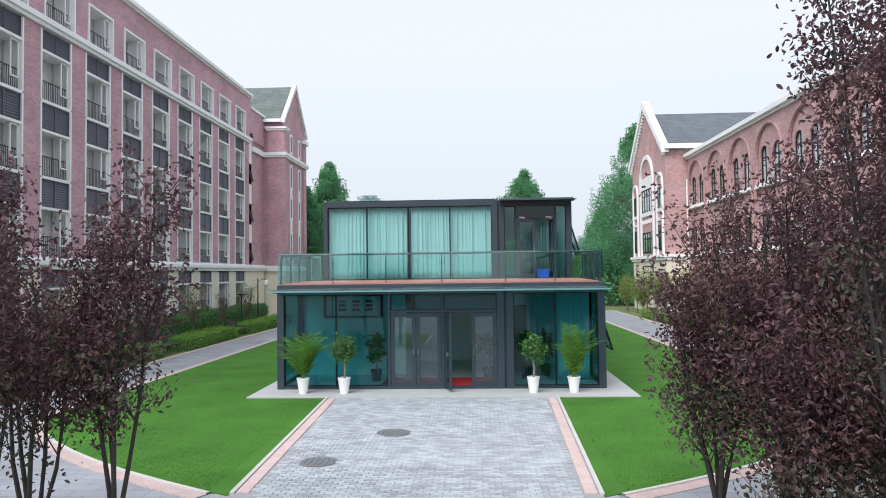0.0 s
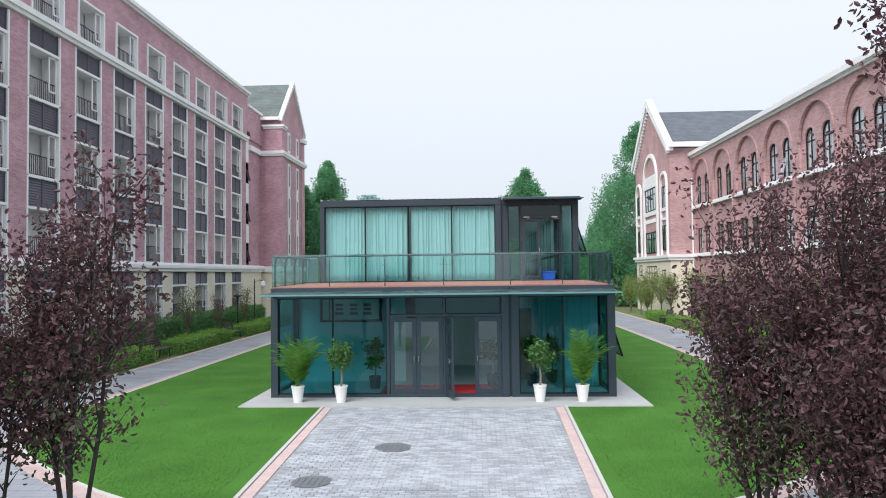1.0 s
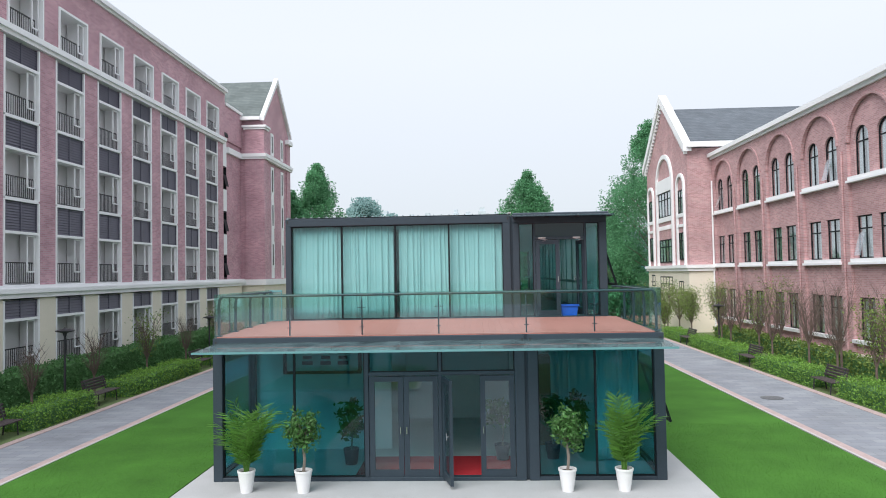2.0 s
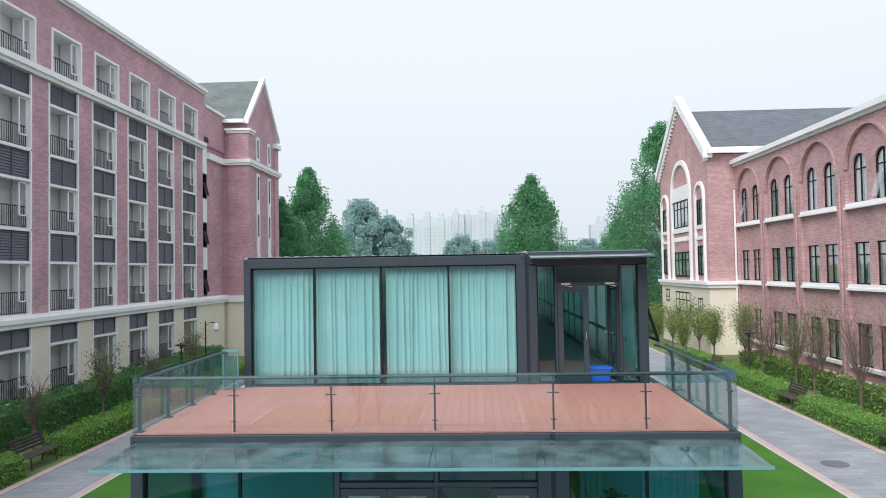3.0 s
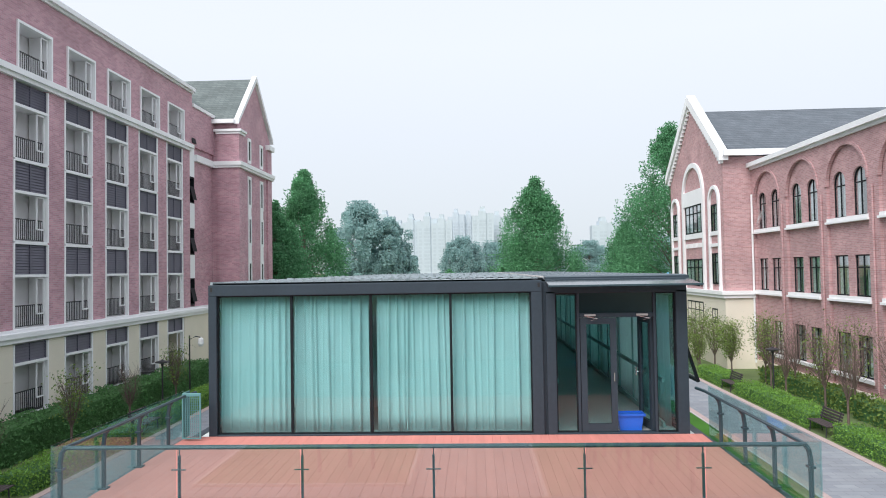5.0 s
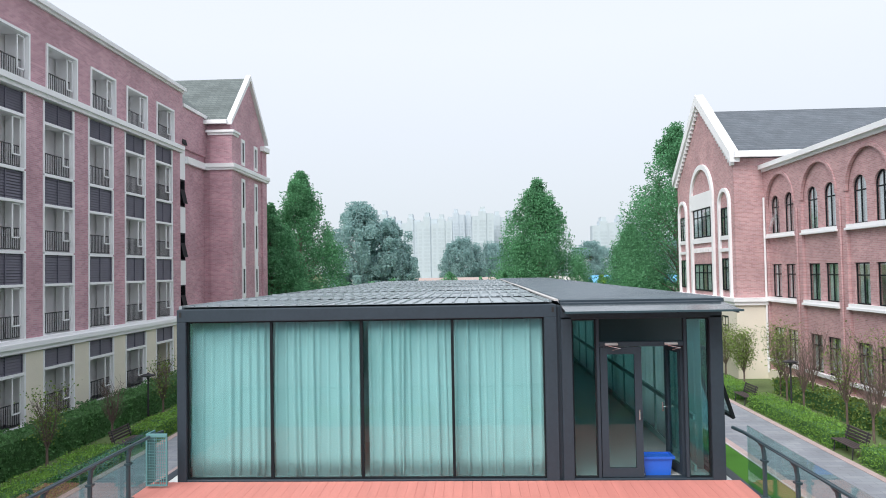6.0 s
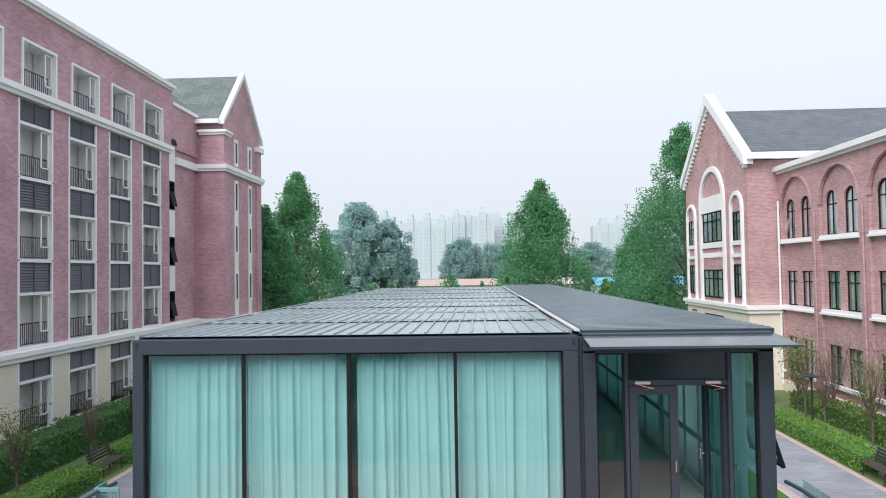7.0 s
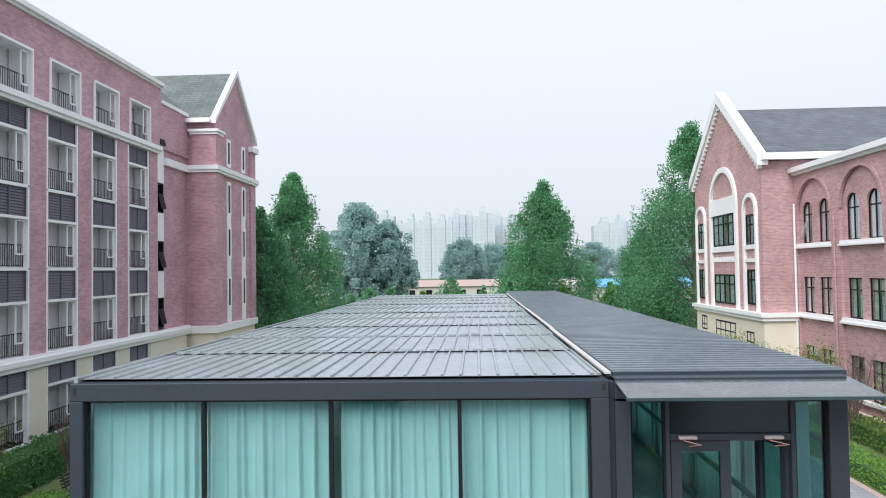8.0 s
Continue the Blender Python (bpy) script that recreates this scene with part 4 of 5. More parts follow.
part("cornice", boxes((XW - 0.9, XW + 0.10, Y0, 53.4, 16.95, 17.05), (XW - 0.9, XW + 0.25, Y0, 53.4, 17.05, 17.25)), WHITE, dorm, "white cornice along the parapet")
part("roof_deck", boxes((XW - 14, XW - 0.2, Y0 - 8, 53.4, 16.6, 16.9)), LOUVRE, dorm)
part("back_mass", boxes((XW - 14, XW - 0.95, Y0 - 8, 53.4, 0, 16.6), (XW - 14, XW - 0.95, 53.4, 57.0, 0, 16.1)), LOGGIA, dorm)
part("floor_slab", boxes((XW - 0.95, XW - 0.05, Y0, Y1, 0.9, 1.0)), LOGGIA, dorm)
for z0, z1, p0, p1 in ROWS_Z:
    part("floor_slab", boxes((XW - 0.95, XW - 0.12, Y0, Y1, p0 + 0.05, p1 + 0.0)), LOGGIA, dorm)
part("floor_slab", boxes((XW - 0.95, XW - 0.12, Y0, 53.0, 15.7, 15.9)), LOGGIA, dorm)
part("floor_slab", boxes((XW - 0.95, XW - 0.12, Y0, 53.0, 13.46, 13.8)), LOGGIA, dorm)
for y in COLS:
    part("cross_wall", boxes((XW - 0.95, XW - 0.9, y - 0.62, y - 0.45, 0.5, 15.7)), LOGGIA, dorm)


def bar_mesh(w, h, n):
    bm = bmesh.new()
    box(bm, 0, 0.04, 0, w, h - 0.04, h)
    box(bm, 0, 0.04, 0, w, 0.05, 0.08)
    for i in range(n + 1):
        y = (w - 0.02) * i / n
        box(bm, 0.01, 0.03, y, y + 0.02, 0.08, h - 0.04)
    return mesh_of("railing", bm, IRON)


def louvre_mesh(w, h):
    bm = bmesh.new()
    box(bm, -0.05, -0.03, 0, w, 0, h)
    box(bm, -0.03, 0.03, 0, 0.04, 0, h)
    box(bm, -0.03, 0.03, w - 0.04, w, 0, h)
    box(bm, -0.03, 0.03, w / 2 - 0.02, w / 2 + 0.02, 0, h)
    n = int(h / 0.1)
    for i in range(n):
        z = i * h / n
        v = [bm.verts.new(p) for p in ((0.012, 0.04, z), (0.012, w - 0.04, z), (-0.02, w - 0.04, z + 0.09), (-0.02, 0.04, z + 0.09))]
        bm.faces.new(v)
    return mesh_of("louvre", bm, LOUVRE)


def sash_mesh(w, h):
    """White sliding frame that fills the far half of an opening."""
    return mesh_of("sliding_window", boxes((0, 0.05, 0, 0.05, 0, h), (0, 0.05, w - 0.05, w, 0, h), (0, 0.05, 0, w, h - 0.05, h), (0, 0.05, 0, w, 0, 0.05)), WHITE)


RAILMESH, TOPRAIL = bar_mesh(OPEN - 0.16, 0.85, 16), bar_mesh(1.85, 0.75, 14)
LOUVS = {}
for k, y in enumerate(COLS):
    for j, (z0, z1, p0, p1) in enumerate(ROWS_Z):
        u = part("balcony", boxes((XW - 0.14, XW + 0.03, y, y + 0.09, z0, p1), (XW - 0.14, XW + 0.03, y + OPEN - 0.09, y + OPEN, z0, p1), (XW - 0.14, XW + 0.03, y + 0.09, y + OPEN - 0.09, z1, p0 + 0.02), (XW - 0.14, XW + 0.03, y + 0.09, y + OPEN - 0.09, z0 - 0.1 if j else z0 - 0.08, z0 + 0.02)), WHITE, dorm)
        key = round(p1 - p0, 2)
        if key not in LOUVS:
            LOUVS[key] = louvre_mesh(OPEN - 0.18, p1 - p0 - 0.03)
        piece("louvre", LOUVS[key], u, (XW - 0.06, y + 0.09, p0 + 0.02))
        tagged(piece("railing", RAILMESH, u, (XW - 0.2, y + 0.08, z0 + 0.02)), kind="stuff")
        kk = "s%.2f" % (z1 - z0)
        if kk not in LOUVS:
            LOUVS[kk] = sash_mesh(0.5, z1 - z0 - 0.5)
        piece("sliding_window", LOUVS[kk], u, (XW - 0.13, y + OPEN - 0.62, z0 + 0.48))
    u = part("top_window", boxes((XW - 0.14, XW + 0.06, y + 0.18, y + 0.27, 13.82, 15.7), (XW - 0.14, XW + 0.06, y + OPEN + 0.13, y + OPEN + 0.22, 13.82, 15.7), (XW - 0.14, XW + 0.06, y + 0.27, y + OPEN + 0.13, 15.6, 15.7), (XW - 0.14, XW + 0.06, y + 0.27, y + OPEN + 0.13, 13.82, 13.9)), WHITE, dorm)
    tagged(piece("railing", TOPRAIL, u, (XW - 0.2, y + 0.27, 13.9)), kind="stuff")
    if "top" not in LOUVS:
        LOUVS["top"] = sash_mesh(0.45, 1.3)
    piece("sliding_window", LOUVS["top"], u, (XW - 0.13, y + OPEN - 0.36, 14.25))

# stair bay with narrow windows, then the gabled wing
part("stair_wall", boxes((XW - 0.9, XW - 0.15, 53.0, 53.2, 4.2, 15.6), (XW - 0.9, XW - 0.15, 54.0, 57.0, 4.2, 15.7)), BRICK_L, dorm)
for z0, z1, m in ((4.3, 5.9, 0), (5.9, 7.3, 1), (7.3, 8.9, 0), (8.9, 10.4, 1), (10.4, 12.0, 0), (12.0, 13.4, 1), (13.4, 13.8, 1), (13.8, 15.5, 0)):
    if m:
        part("white_panel", boxes((XW - 0.5, XW - 0.12, 53.2, 54.0, z0, z1)), WHITE, dorm)
    else:
        w = part("stair_window", boxes((XW - 0.4, XW - 0.14, 53.2, 53.27, z0, z1), (XW - 0.4, XW - 0.14, 53.93, 54.0, z0, z1), (XW - 0.4, XW - 0.14, 53.27, 53.93, z0, z0 + 0.07), (XW - 0.4, XW - 0.14, 53.27, 53.93, z1 - 0.07, z1)), DARKFRAME, dorm)
        part("pane", boxes((XW - 0.3, XW - 0.28, 53.27, 53.93, z0 + 0.07, z1 - 0.07)), WINGLASS, w)
        part("open_sash", prism(bmesh.new(), [(XW - 0.14, z0 + 1.0), (XW + 0.04, z0 + 0.2), (XW + 0.07, z0 + 0.22), (XW - 0.11, z0 + 1.02)], "y", 53.3, 53.9), DARKFRAME, w)
part("eaves_gutter", boxes((XW - 0.9, XW + 0.1, 53.4, 57.3, 16.2, 16.4)), WHITE, dorm)

GX, GY0, GY1, GAPEX = -15.1, 57.0, 64.1, 60.5
wing = bmesh.new()
prism(wing, [(GY0, 3.9), (GY1, 3.9), (GY1, 15.9), (GAPEX, 19.55), (GY0, 15.9)], "x", XW - 9, GX)
part("wing_wall", wing, BRICK_L, dorm)
part("wing_base", boxes((XW - 9, GX + 0.03, GY0 - 0.03, GY1 + 0.03, 0, 3.72)), CREAM, dorm)
part("wing_ledge", boxes((XW - 9, GX + 0.2, GY0 - 0.2, GY1 + 0.2, 3.72, 4.15)), WHITE, dorm)
part("corner_pier", boxes((GX - 1.3, GX + 0.12, GY0 - 0.12, GY0 + 0.9, 4.15, 15.2)), BRICK_L, dorm)
part("corner_pier", boxes((GX - 1.3, GX + 0.12, GY1 - 0.9, GY1 + 0.12, 4.15, 15.2)), BRICK_L, dorm)
part("pier_cap", boxes((GX - 1.5, GX + 0.3, GY0 - 0.3, GY0 + 1.0, 15.35, 15.5), (GX - 1.4, GX + 0.2, GY0 - 0.2, GY0 + 0.95, 15.2, 15.35)), WHITE, dorm)
part("pier_cap", boxes((GX - 1.5, GX + 0.3, GY1 - 1.0, GY1 + 0.3, 15.2, 15.55)), WHITE, dorm)
part("wing_band", boxes((XW - 9, GX + 0.24, GY0 - 0.24, GY1 + 0.24, 13.0, 13.15), (XW - 9, GX + 0.32, GY0 - 0.32, GY1 + 0.32, 13.15, 13.4)), WHITE, dorm)
part("stair_band", boxes((XW - 0.9, XW + 0.05, 54.0, 57.0, 13.0, 13.4)), WHITE, dorm)
for s, ye in ((-1, GY0), (1, GY1)):
    bm = bmesh.new()
    prism(bm, [(ye + s * 0.35, 15.8), (ye + s * 0.35, 16.1), (GAPEX, 19.95), (GAPEX, 19.55)], "x", GX - 0.12, GX + 0.2)
    part("gable_coping", bm, WHITE, dorm)
    bm = bmesh.new()
    prism(bm, [(ye + s * 0.3, 15.95), (ye + s * 0.3, 16.1), (GAPEX, 19.72), (GAPEX, 19.5)], "x", XW - 9, GX - 0.12)
    part("wing_roof", bm, SLATE_L, dorm)
part("wing_gutter", boxes((XW - 9, GX - 0.1, GY0 - 0.5, GY0 - 0.28, 15.85, 16.1)), WHITE, dorm)
part("side_roof", prism(bmesh.new(), [(XW, 16.38), (XW - 4, 19.5), (XW - 8.5, 19.5), (XW - 8.5, 16.38)], "y", 53.45, 59.5), SLATE_L, dorm)
for y in (58.9, 61.6):
    for z0, z1 in ((5.0, 7.0), (8.0, 10.0), (10.6, 12.7), (13.6, 15.3)):
        w = part("slot_window", boxes((GX, GX + 0.07, y, y + 0.15, z0, z1), (GX, GX + 0.07, y + 0.52, y + 0.67, z0, z1), (GX, GX + 0.07, y + 0.15, y + 0.52, z0, z0 + 0.2), (GX, GX + 0.07, y + 0.15, y + 0.52, z1 - 0.2, z1)), WHITE, dorm)
        part("pane", boxes((GX + 0.01, GX + 0.03, y + 0.15, y + 0.52, z0 + 0.2, z1 - 0.2)), DARKFRAME, w)
    for z0, z1 in ((4.2, 5.0), (7.0, 8.0), (10.0, 10.6)):
        part("white_panel", boxes((GX, GX + 0.05, y, y + 0.65, z0, z1)), WHITE, dorm)
# near end block beyond the balconies
part("end_block", boxes((XW - 9, XW + 0.9, Y0 - 8, Y0, 0, 17.2)), BRICK_L, dorm)
part("end_quoin", boxes((XW - 0.5, XW + 0.98, Y0 - 0.9, Y0 + 0.05, 4.2, 17.3)), WHITE, dorm)

# ---- east building: arched brick hall ----
hall = root("arcade_building", (16.62, 45, 0), "three-storey rose brick hall with arched windows and white sills", "building")
XE = 16.62
BAYS = [52.62 - 4.33 * k for k in range(8)]
YS, YN = BAYS[-1] - 2.4, 55.2


def arch_outline(c, half, z0, spring, n=12):
    """Outline of an opening with a round head."""
    return [(c - half, z0)] + [(c - half * math.cos(math.pi * i / n), spring + half * math.sin(math.pi * i / n)) for i in range(n + 1)] + [(c + half, z0)]


def pierced(x0, x1, y0, y1, z0, z1, holes):
    """A slab facing west with holes through it, made by filling outlines and giving them depth."""
    bm = bmesh.new()
    loops = [[(y0, z0), (y1, z0), (y1, z1), (y0, z1)]] + holes
    edges = []
    for lp in loops:
        v = [bm.verts.new((x0, a, b)) for a, b in lp]
        edges += [bm.edges.new((v[i], v[(i + 1) % len(v)])) for i in range(len(v))]
    bmesh.ops.triangle_fill(bm, use_beauty=True, use_dissolve=False, edges=edges)
    bmesh.ops.recalc_face_normals(bm, faces=bm.faces[:])
    got = bmesh.ops.extrude_face_region(bm, geom=bm.faces[:])
    bmesh.ops.translate(bm, verts=[e for e in got["geom"] if isinstance(e, bmesh.types.BMVert)], vec=(x1 - x0, 0, 0))
    return bm


rect = lambda a, b, z0, z1: [(a, z0), (b, z0), (b, z1), (a, z1)]
for c in BAYS:
    holes = []
    for s in (-0.86, 0.86):
        holes += [arch_outline(c + s, 0.56, 8.2, 9.75), rect(c + s - 0.61, c + s + 0.61, 4.68, 6.5), rect(c + s - 0.61, c + s + 0.61, 1.2, 3.02)]
    part("bay_wall", pierced(XE + 0.14, XE + 0.5, c - 1.76, c + 1.76, 0.6, 11.75, holes), BRICK_R, hall)
    part("third_sill", boxes((XE - 0.1, XE + 0.2, c - 1.8, c + 1.8, 7.95, 8.05), (XE - 0.04, XE + 0.2, c - 1.74, c + 1.74, 8.05, 8.2)), WHITE, hall)
    part("second_sill", boxes((XE - 0.1, XE + 0.2, c - 1.8, c + 1.8, 4.42, 4.53), (XE - 0.04, XE + 0.2, c - 1.74, c + 1.74, 4.53, 4.68)), WHITE, hall)
    part("first_sill", boxes((XE - 0.06, XE + 0.2, c - 1.8, c + 1.8, 1.05, 1.2)), WHITE, hall)
    # raised face of the bay with its large arch cut out
    bm = bmesh.new()
    head = [(c - 1.76 * math.cos(math.pi * i / 18), 9.7 + 1.76 * math.sin(math.pi * i / 18)) for i in range(19)]
    for i in range(18):
        a, b = head[i], head[i + 1]
        vs = [bm.verts.new((x, p[0], p[1])) for x in (XE, XE + 0.5) for p in (a, b, (b[0], 11.75), (a[0], 11.75))]
        bm.faces.new(vs[0:4]), bm.faces.new((vs[0], vs[4], vs[5], vs[1]))
    box(bm, XE, XE + 0.5, c - 2.165, c - 1.76, 9.7, 11.75)
    box(bm, XE, XE + 0.5, c + 1.76, c + 2.165, 9.7, 11.75)
    part("arch_face", bm, BRICK_R, hall)
    part("pier", boxes((XE, XE + 0.5, c - 2.165, c - 1.76, 0, 9.7)), BRICK_R, hall)
    part("pier", boxes((XE, XE + 0.5, c + 1.76, c + 2.165, 0, 9.7)), BRICK_R, hall)
    bm = bmesh.new()
    hd = [[(c - q * math.cos(math.pi * i / 18), 9.7 + q * math.sin(math.pi * i / 18)) for i in range(19)] for q in (1.70, 1.84)]
    for i in range(18):
        q = [hd[0][i], hd[0][i + 1], hd[1][i + 1], hd[1][i]]
        v = [bm.verts.new((x, *p)) for x in (XE - 0.05, XE + 0.1) for p in q]
        for f in ((0, 1, 2, 3), (0, 4, 5, 1), (2, 6, 7, 3), (4, 7, 6, 5)):
            bm.faces.new([v[j] for j in f])
    part("arch_moulding", bm, BRICK_R, hall)




def window_frame(name, c, half, z0, z1, spring, parent):
    """Dark frame, cross bars and pane in a hole; a round head where spring is given."""
    x = XE + 0.22
    bm = bmesh.new()
    if spring:
        out, inn = arch_outline(c, half, z0, spring), arch_outline(c, half - 0.06, z0 + 0.06, spring)
        for i in range(len(out)):
            j = (i + 1) % len(out)
            v = [bm.verts.new((xx, *p)) for xx in (x, x + 0.06) for p in (out[i], out[j], inn[j], inn[i])]
            for f in ((0, 1, 2, 3), (4, 7, 6, 5), (3, 2, 6, 7)):
                bm.faces.new([v[q] for q in f])
        zm, zt = spring - 0.1, spring + half - 0.04
    else:
        box(bm, x, x + 0.06, c - half, c - half + 0.06, z0, z1)
        box(bm, x, x + 0.06, c + half - 0.06, c + half, z0, z1)
        box(bm, x, x + 0.06, c - half + 0.06, c + half - 0.06, z0, z0 + 0.06)
        box(bm, x, x + 0.06, c - half + 0.06, c + half - 0.06, z1 - 0.06, z1)
        zm, zt = z1 - 0.55, z1 - 0.06
    box(bm, x, x + 0.05, c - 0.03, c + 0.03, z0 + 0.06, zt)
    box(bm, x, x + 0.05, c - half + 0.06, c - 0.03, zm - 0.03, zm + 0.03)
    box(bm, x, x + 0.05, c + 0.03, c + half - 0.06, zm - 0.03, zm + 0.03)
    w = part(name, bm, DARKFRAME, parent)
    bm = bmesh.new()
    prism(bm, arch_outline(c, half - 0.03, z0 + 0.03, spring) if spring else rect(c - half + 0.03, c + half - 0.03, z0 + 0.03, z1 - 0.03), "x", x + 0.02, x + 0.03)
    part("pane", bm, WINGLASS, w)
    return w


rs = np.random.RandomState(7)
for c in BAYS:
    for s in (-0.86, 0.86):
        for name, z0, z1, sp in (("arched_window", 8.2, 0, 9.75), ("second_window", 4.68, 6.5, 0), ("first_window", 1.2, 3.02, 0)):
            w = window_frame(name, c + s, 0.56 if sp else 0.61, z0, z1, sp, hall)
            top = 10.2 if sp else z1
            for e in (-1, 1):
                if rs.rand() < 0.93:
                    y0, fw = (c + s - 0.5 if e < 0 else c + s + 0.06), rs.uniform(0.075, 0.095)
                    bm = bmesh.new()
                    for q in range(5):
                        box(bm, XE + 0.32 + 0.02 * (q % 2), XE + 0.34 + 0.02 * (q % 2), y0 + fw * q, y0 + fw * q + fw * 0.95, z0 + 0.05, top - 0.05)
                    part("curtain", bm, CURTAIN, w)
            if rs.rand() < 0.25 and not (not sp and z0 < 2):
                part("open_sash", prism(bmesh.new(), [(XE + 0.2, z0 + 1.1), (XE - 0.06, z0 + 0.15), (XE - 0.03, z0 + 0.13), (XE + 0.23, z0 + 1.1)], "y", c + s + 0.06, c + s + 0.52), WINGLASS, w)
part("inner_floor", boxes((XE + 0.55, XE + 8, YS, YN, 3.4, 3.6), (XE + 0.55, XE + 8, YS, YN, 7.2, 7.4), (XE + 0.55, XE + 8, YS, YN, 11.3, 11.5)), INWALL, hall)
part("inner_wall", boxes((XE + 3, XE + 3.2, YS, YN, 0, 11.7)), INWALL, hall)
part("plinth", boxes((XE - 0.05, XE + 0.5, YS, YN, 0, 0.6)), CREAM, hall)
part("end_pier", boxes((XE, XE + 0.5, BAYS[0] + 2.165, YN, 0, 11.75)), BRICK_R, hall)
part("cornice", boxes((XE - 0.12, XE + 0.6, YS, YN, 11.75, 11.9), (XE - 0.3, XE + 0.6, YS, YN, 11.9, 12.15)), WHITE, hall, "white cornice along the eaves")
part("flat_roof", boxes((XE + 0.6, XE + 9, YS, YN, 11.75, 12.0)), SLATE, hall)
part("end_wall", boxes((XE + 0.5, XE + 9, YS - 0.3, YS, 0, 11.75)), BRICK_R, hall)
part("downpipe", tube(bmesh.new(), [(XE - 0.08, 54.45, 0.4), (XE - 0.08, 54.45, 10.3)], 0.06), WHITE, hall)
for c in BAYS:
    part("downpipe", tube(bmesh.new(), [(XE - 0.05, c - 2.165, 0.4), (XE - 0.05, c - 2.165, 9.4)], 0.045), BRICK_R, hall)

# gabled wing of the hall
HX, HY0, HY1, HAP = 14.95, 54.6, 65.8, 60.3
wing = bmesh.new()
prism(wing, [(HY0, 12.6), (HY1, 12.6), (HAP, 17.12)], "x", HX, HX + 0.25)
box(wing, HX, HX + 9, HY0, HY1, 4.6, 12.6)
part("wing_wall", wing, BRICK_R, hall)
part("wing_base", boxes((HX - 0.06, HX + 9, HY0 - 0.06, HY1, 0, 4.2)), CREAM, hall)
part("wing_ledge", boxes((HX - 0.2, HX + 9, HY0 - 0.2, HY1 + 0.2, 4.2, 4.4), (HX - 0.3, HX + 9, HY0 - 0.3, HY1 + 0.3, 4.4, 4.62)), WHITE, hall)
for s, ye in ((-1, HY0), (1, HY1)):
    bm = bmesh.new()
    prism(bm, [(ye + s * 0.35, 12.35), (ye + s * 0.35, 12.88), (HAP, 17.68), (HAP, 16.98)], "x", HX - 0.3, HX + 0.25)
    part("gable_coping", bm, WHITE, hall)
    for i in range(20):
        f = i / 20
        y, z = ye + (HAP - ye) * f, 12.25 + 4.62 * f
        part("dentil", boxes((HX - 0.18, HX + 0.02, y - 0.13, y + 0.13, z - 0.05, z + 0.3)), WHITE, hall)
    bm = bmesh.new()
    prism(bm, [(ye + s * 0.4, 12.85), (ye + s * 0.4, 13.05), (HAP, 16.55), (HAP, 16.3)], "x", HX + 0.25, HX + 14.5)
    part("wing_roof", bm, SLATE, hall)
part("wing_gutter", boxes((HX - 0.1, HX + 9, HY0 - 0.6, HY0 - 0.3, 12.6, 12.95)), WHITE, hall)
part("roof_finial", prism(bmesh.new(), [(HX + 14.4, 16.2), (HX + 14.8, 16.2), (HX + 14.9, 18.3), (HX + 14.7, 18.3)], "y", 60.1, 60.5), WHITE, hall)


def surround(c, half, z0, spring, wide, x=HX):
    """White raised surround with a round head."""
    bm = bmesh.new()
    a, b = arch_outline(c, half, z0, spring, 16), arch_outline(c, half + wide, z0, spring, 16)
    for i in range(len(a) - 1):
        v = [bm.verts.new((xx, *p)) for xx in (x - 0.14, x + 0.02) for p in (a[i], a[i + 1], b[i + 1], b[i])]
        for f in ((0, 1, 2, 3), (0, 4, 5, 1), (2, 6, 7, 3)):
            bm.faces.new([v[q] for q in f])
    return bm


def gable_window(c, half, z0, z1, bars):
    x = HX - 0.03
    bm = boxes((x - 0.05, x + 0.03, c - half, c + half, z0, z0 + 0.08), (x - 0.05, x + 0.03, c - half, c + half, z1 - 0.08, z1), (x - 0.05, x + 0.03, c - half, c - half + 0.07, z0 + 0.08, z1 - 0.08), (x - 0.05, x + 0.03, c + half - 0.07, c + half, z0 + 0.08, z1 - 0.08))
    w = part("gable_window", bm, DARKFRAME, hall)
    for i in range(1, bars):
        y = c - half + (2 * half - 0.07) * i / bars
        part("glazing_bar", boxes((x - 0.045, x + 0.025, y, y + 0.07, z0 + 0.08, z1 - 0.08)), DARKFRAME, w)
    part("glazing_bar", boxes((x - 0.04, x + 0.02, c - half + 0.07, c + half - 0.07, z1 - 0.6, z1 - 0.53)), DARKFRAME, w)
    part("pane", boxes((x - 0.02, x - 0.01, c - half + 0.04, c + half - 0.04, z0 + 0.04, z1 - 0.04)), WINGLASS, w)
    for i in range(bars):
        if i % 4 != 1:
            part("curtain", boxes((x + 0.0, x + 0.025, c - half + 2 * half * i / bars + 0.1, c - half + 2 * half * (i + 1) / bars - 0.05, z0 + 0.1, z1 - 0.1)), CURTAIN, w)


part("surround", surround(HAP, 2.0, 4.62, 10.75, 0.32), WHITE, hall, "white arched surround on the gable")
for c in (HAP - 4.2, HAP + 4.2):
    part("surround", surround(c, 0.75, 4.62, 10.1, 0.22), WHITE, hall, "white narrow arched surround")
    for z0, z1 in ((5.0, 6.9), (8.2, 9.9)):
        gable_window(c, 0.55, z0, z1, 2)
    part("apron", boxes((HX - 0.1, HX + 0.02, c - 0.72, c + 0.72, 7.3, 7.5), (HX - 0.1, HX + 0.02, c - 0.72, c + 0.72, 8.0, 8.25)), WHITE, hall)
gable_window(HAP, 1.7, 8.3, 10.2, 4)
gable_window(HAP, 1.7, 4.85, 6.6, 4)
part("lintel", boxes((HX - 0.12, HX + 0.02, HAP - 1.98, HAP + 1.98, 10.2, 11.2)), WHITE, hall)
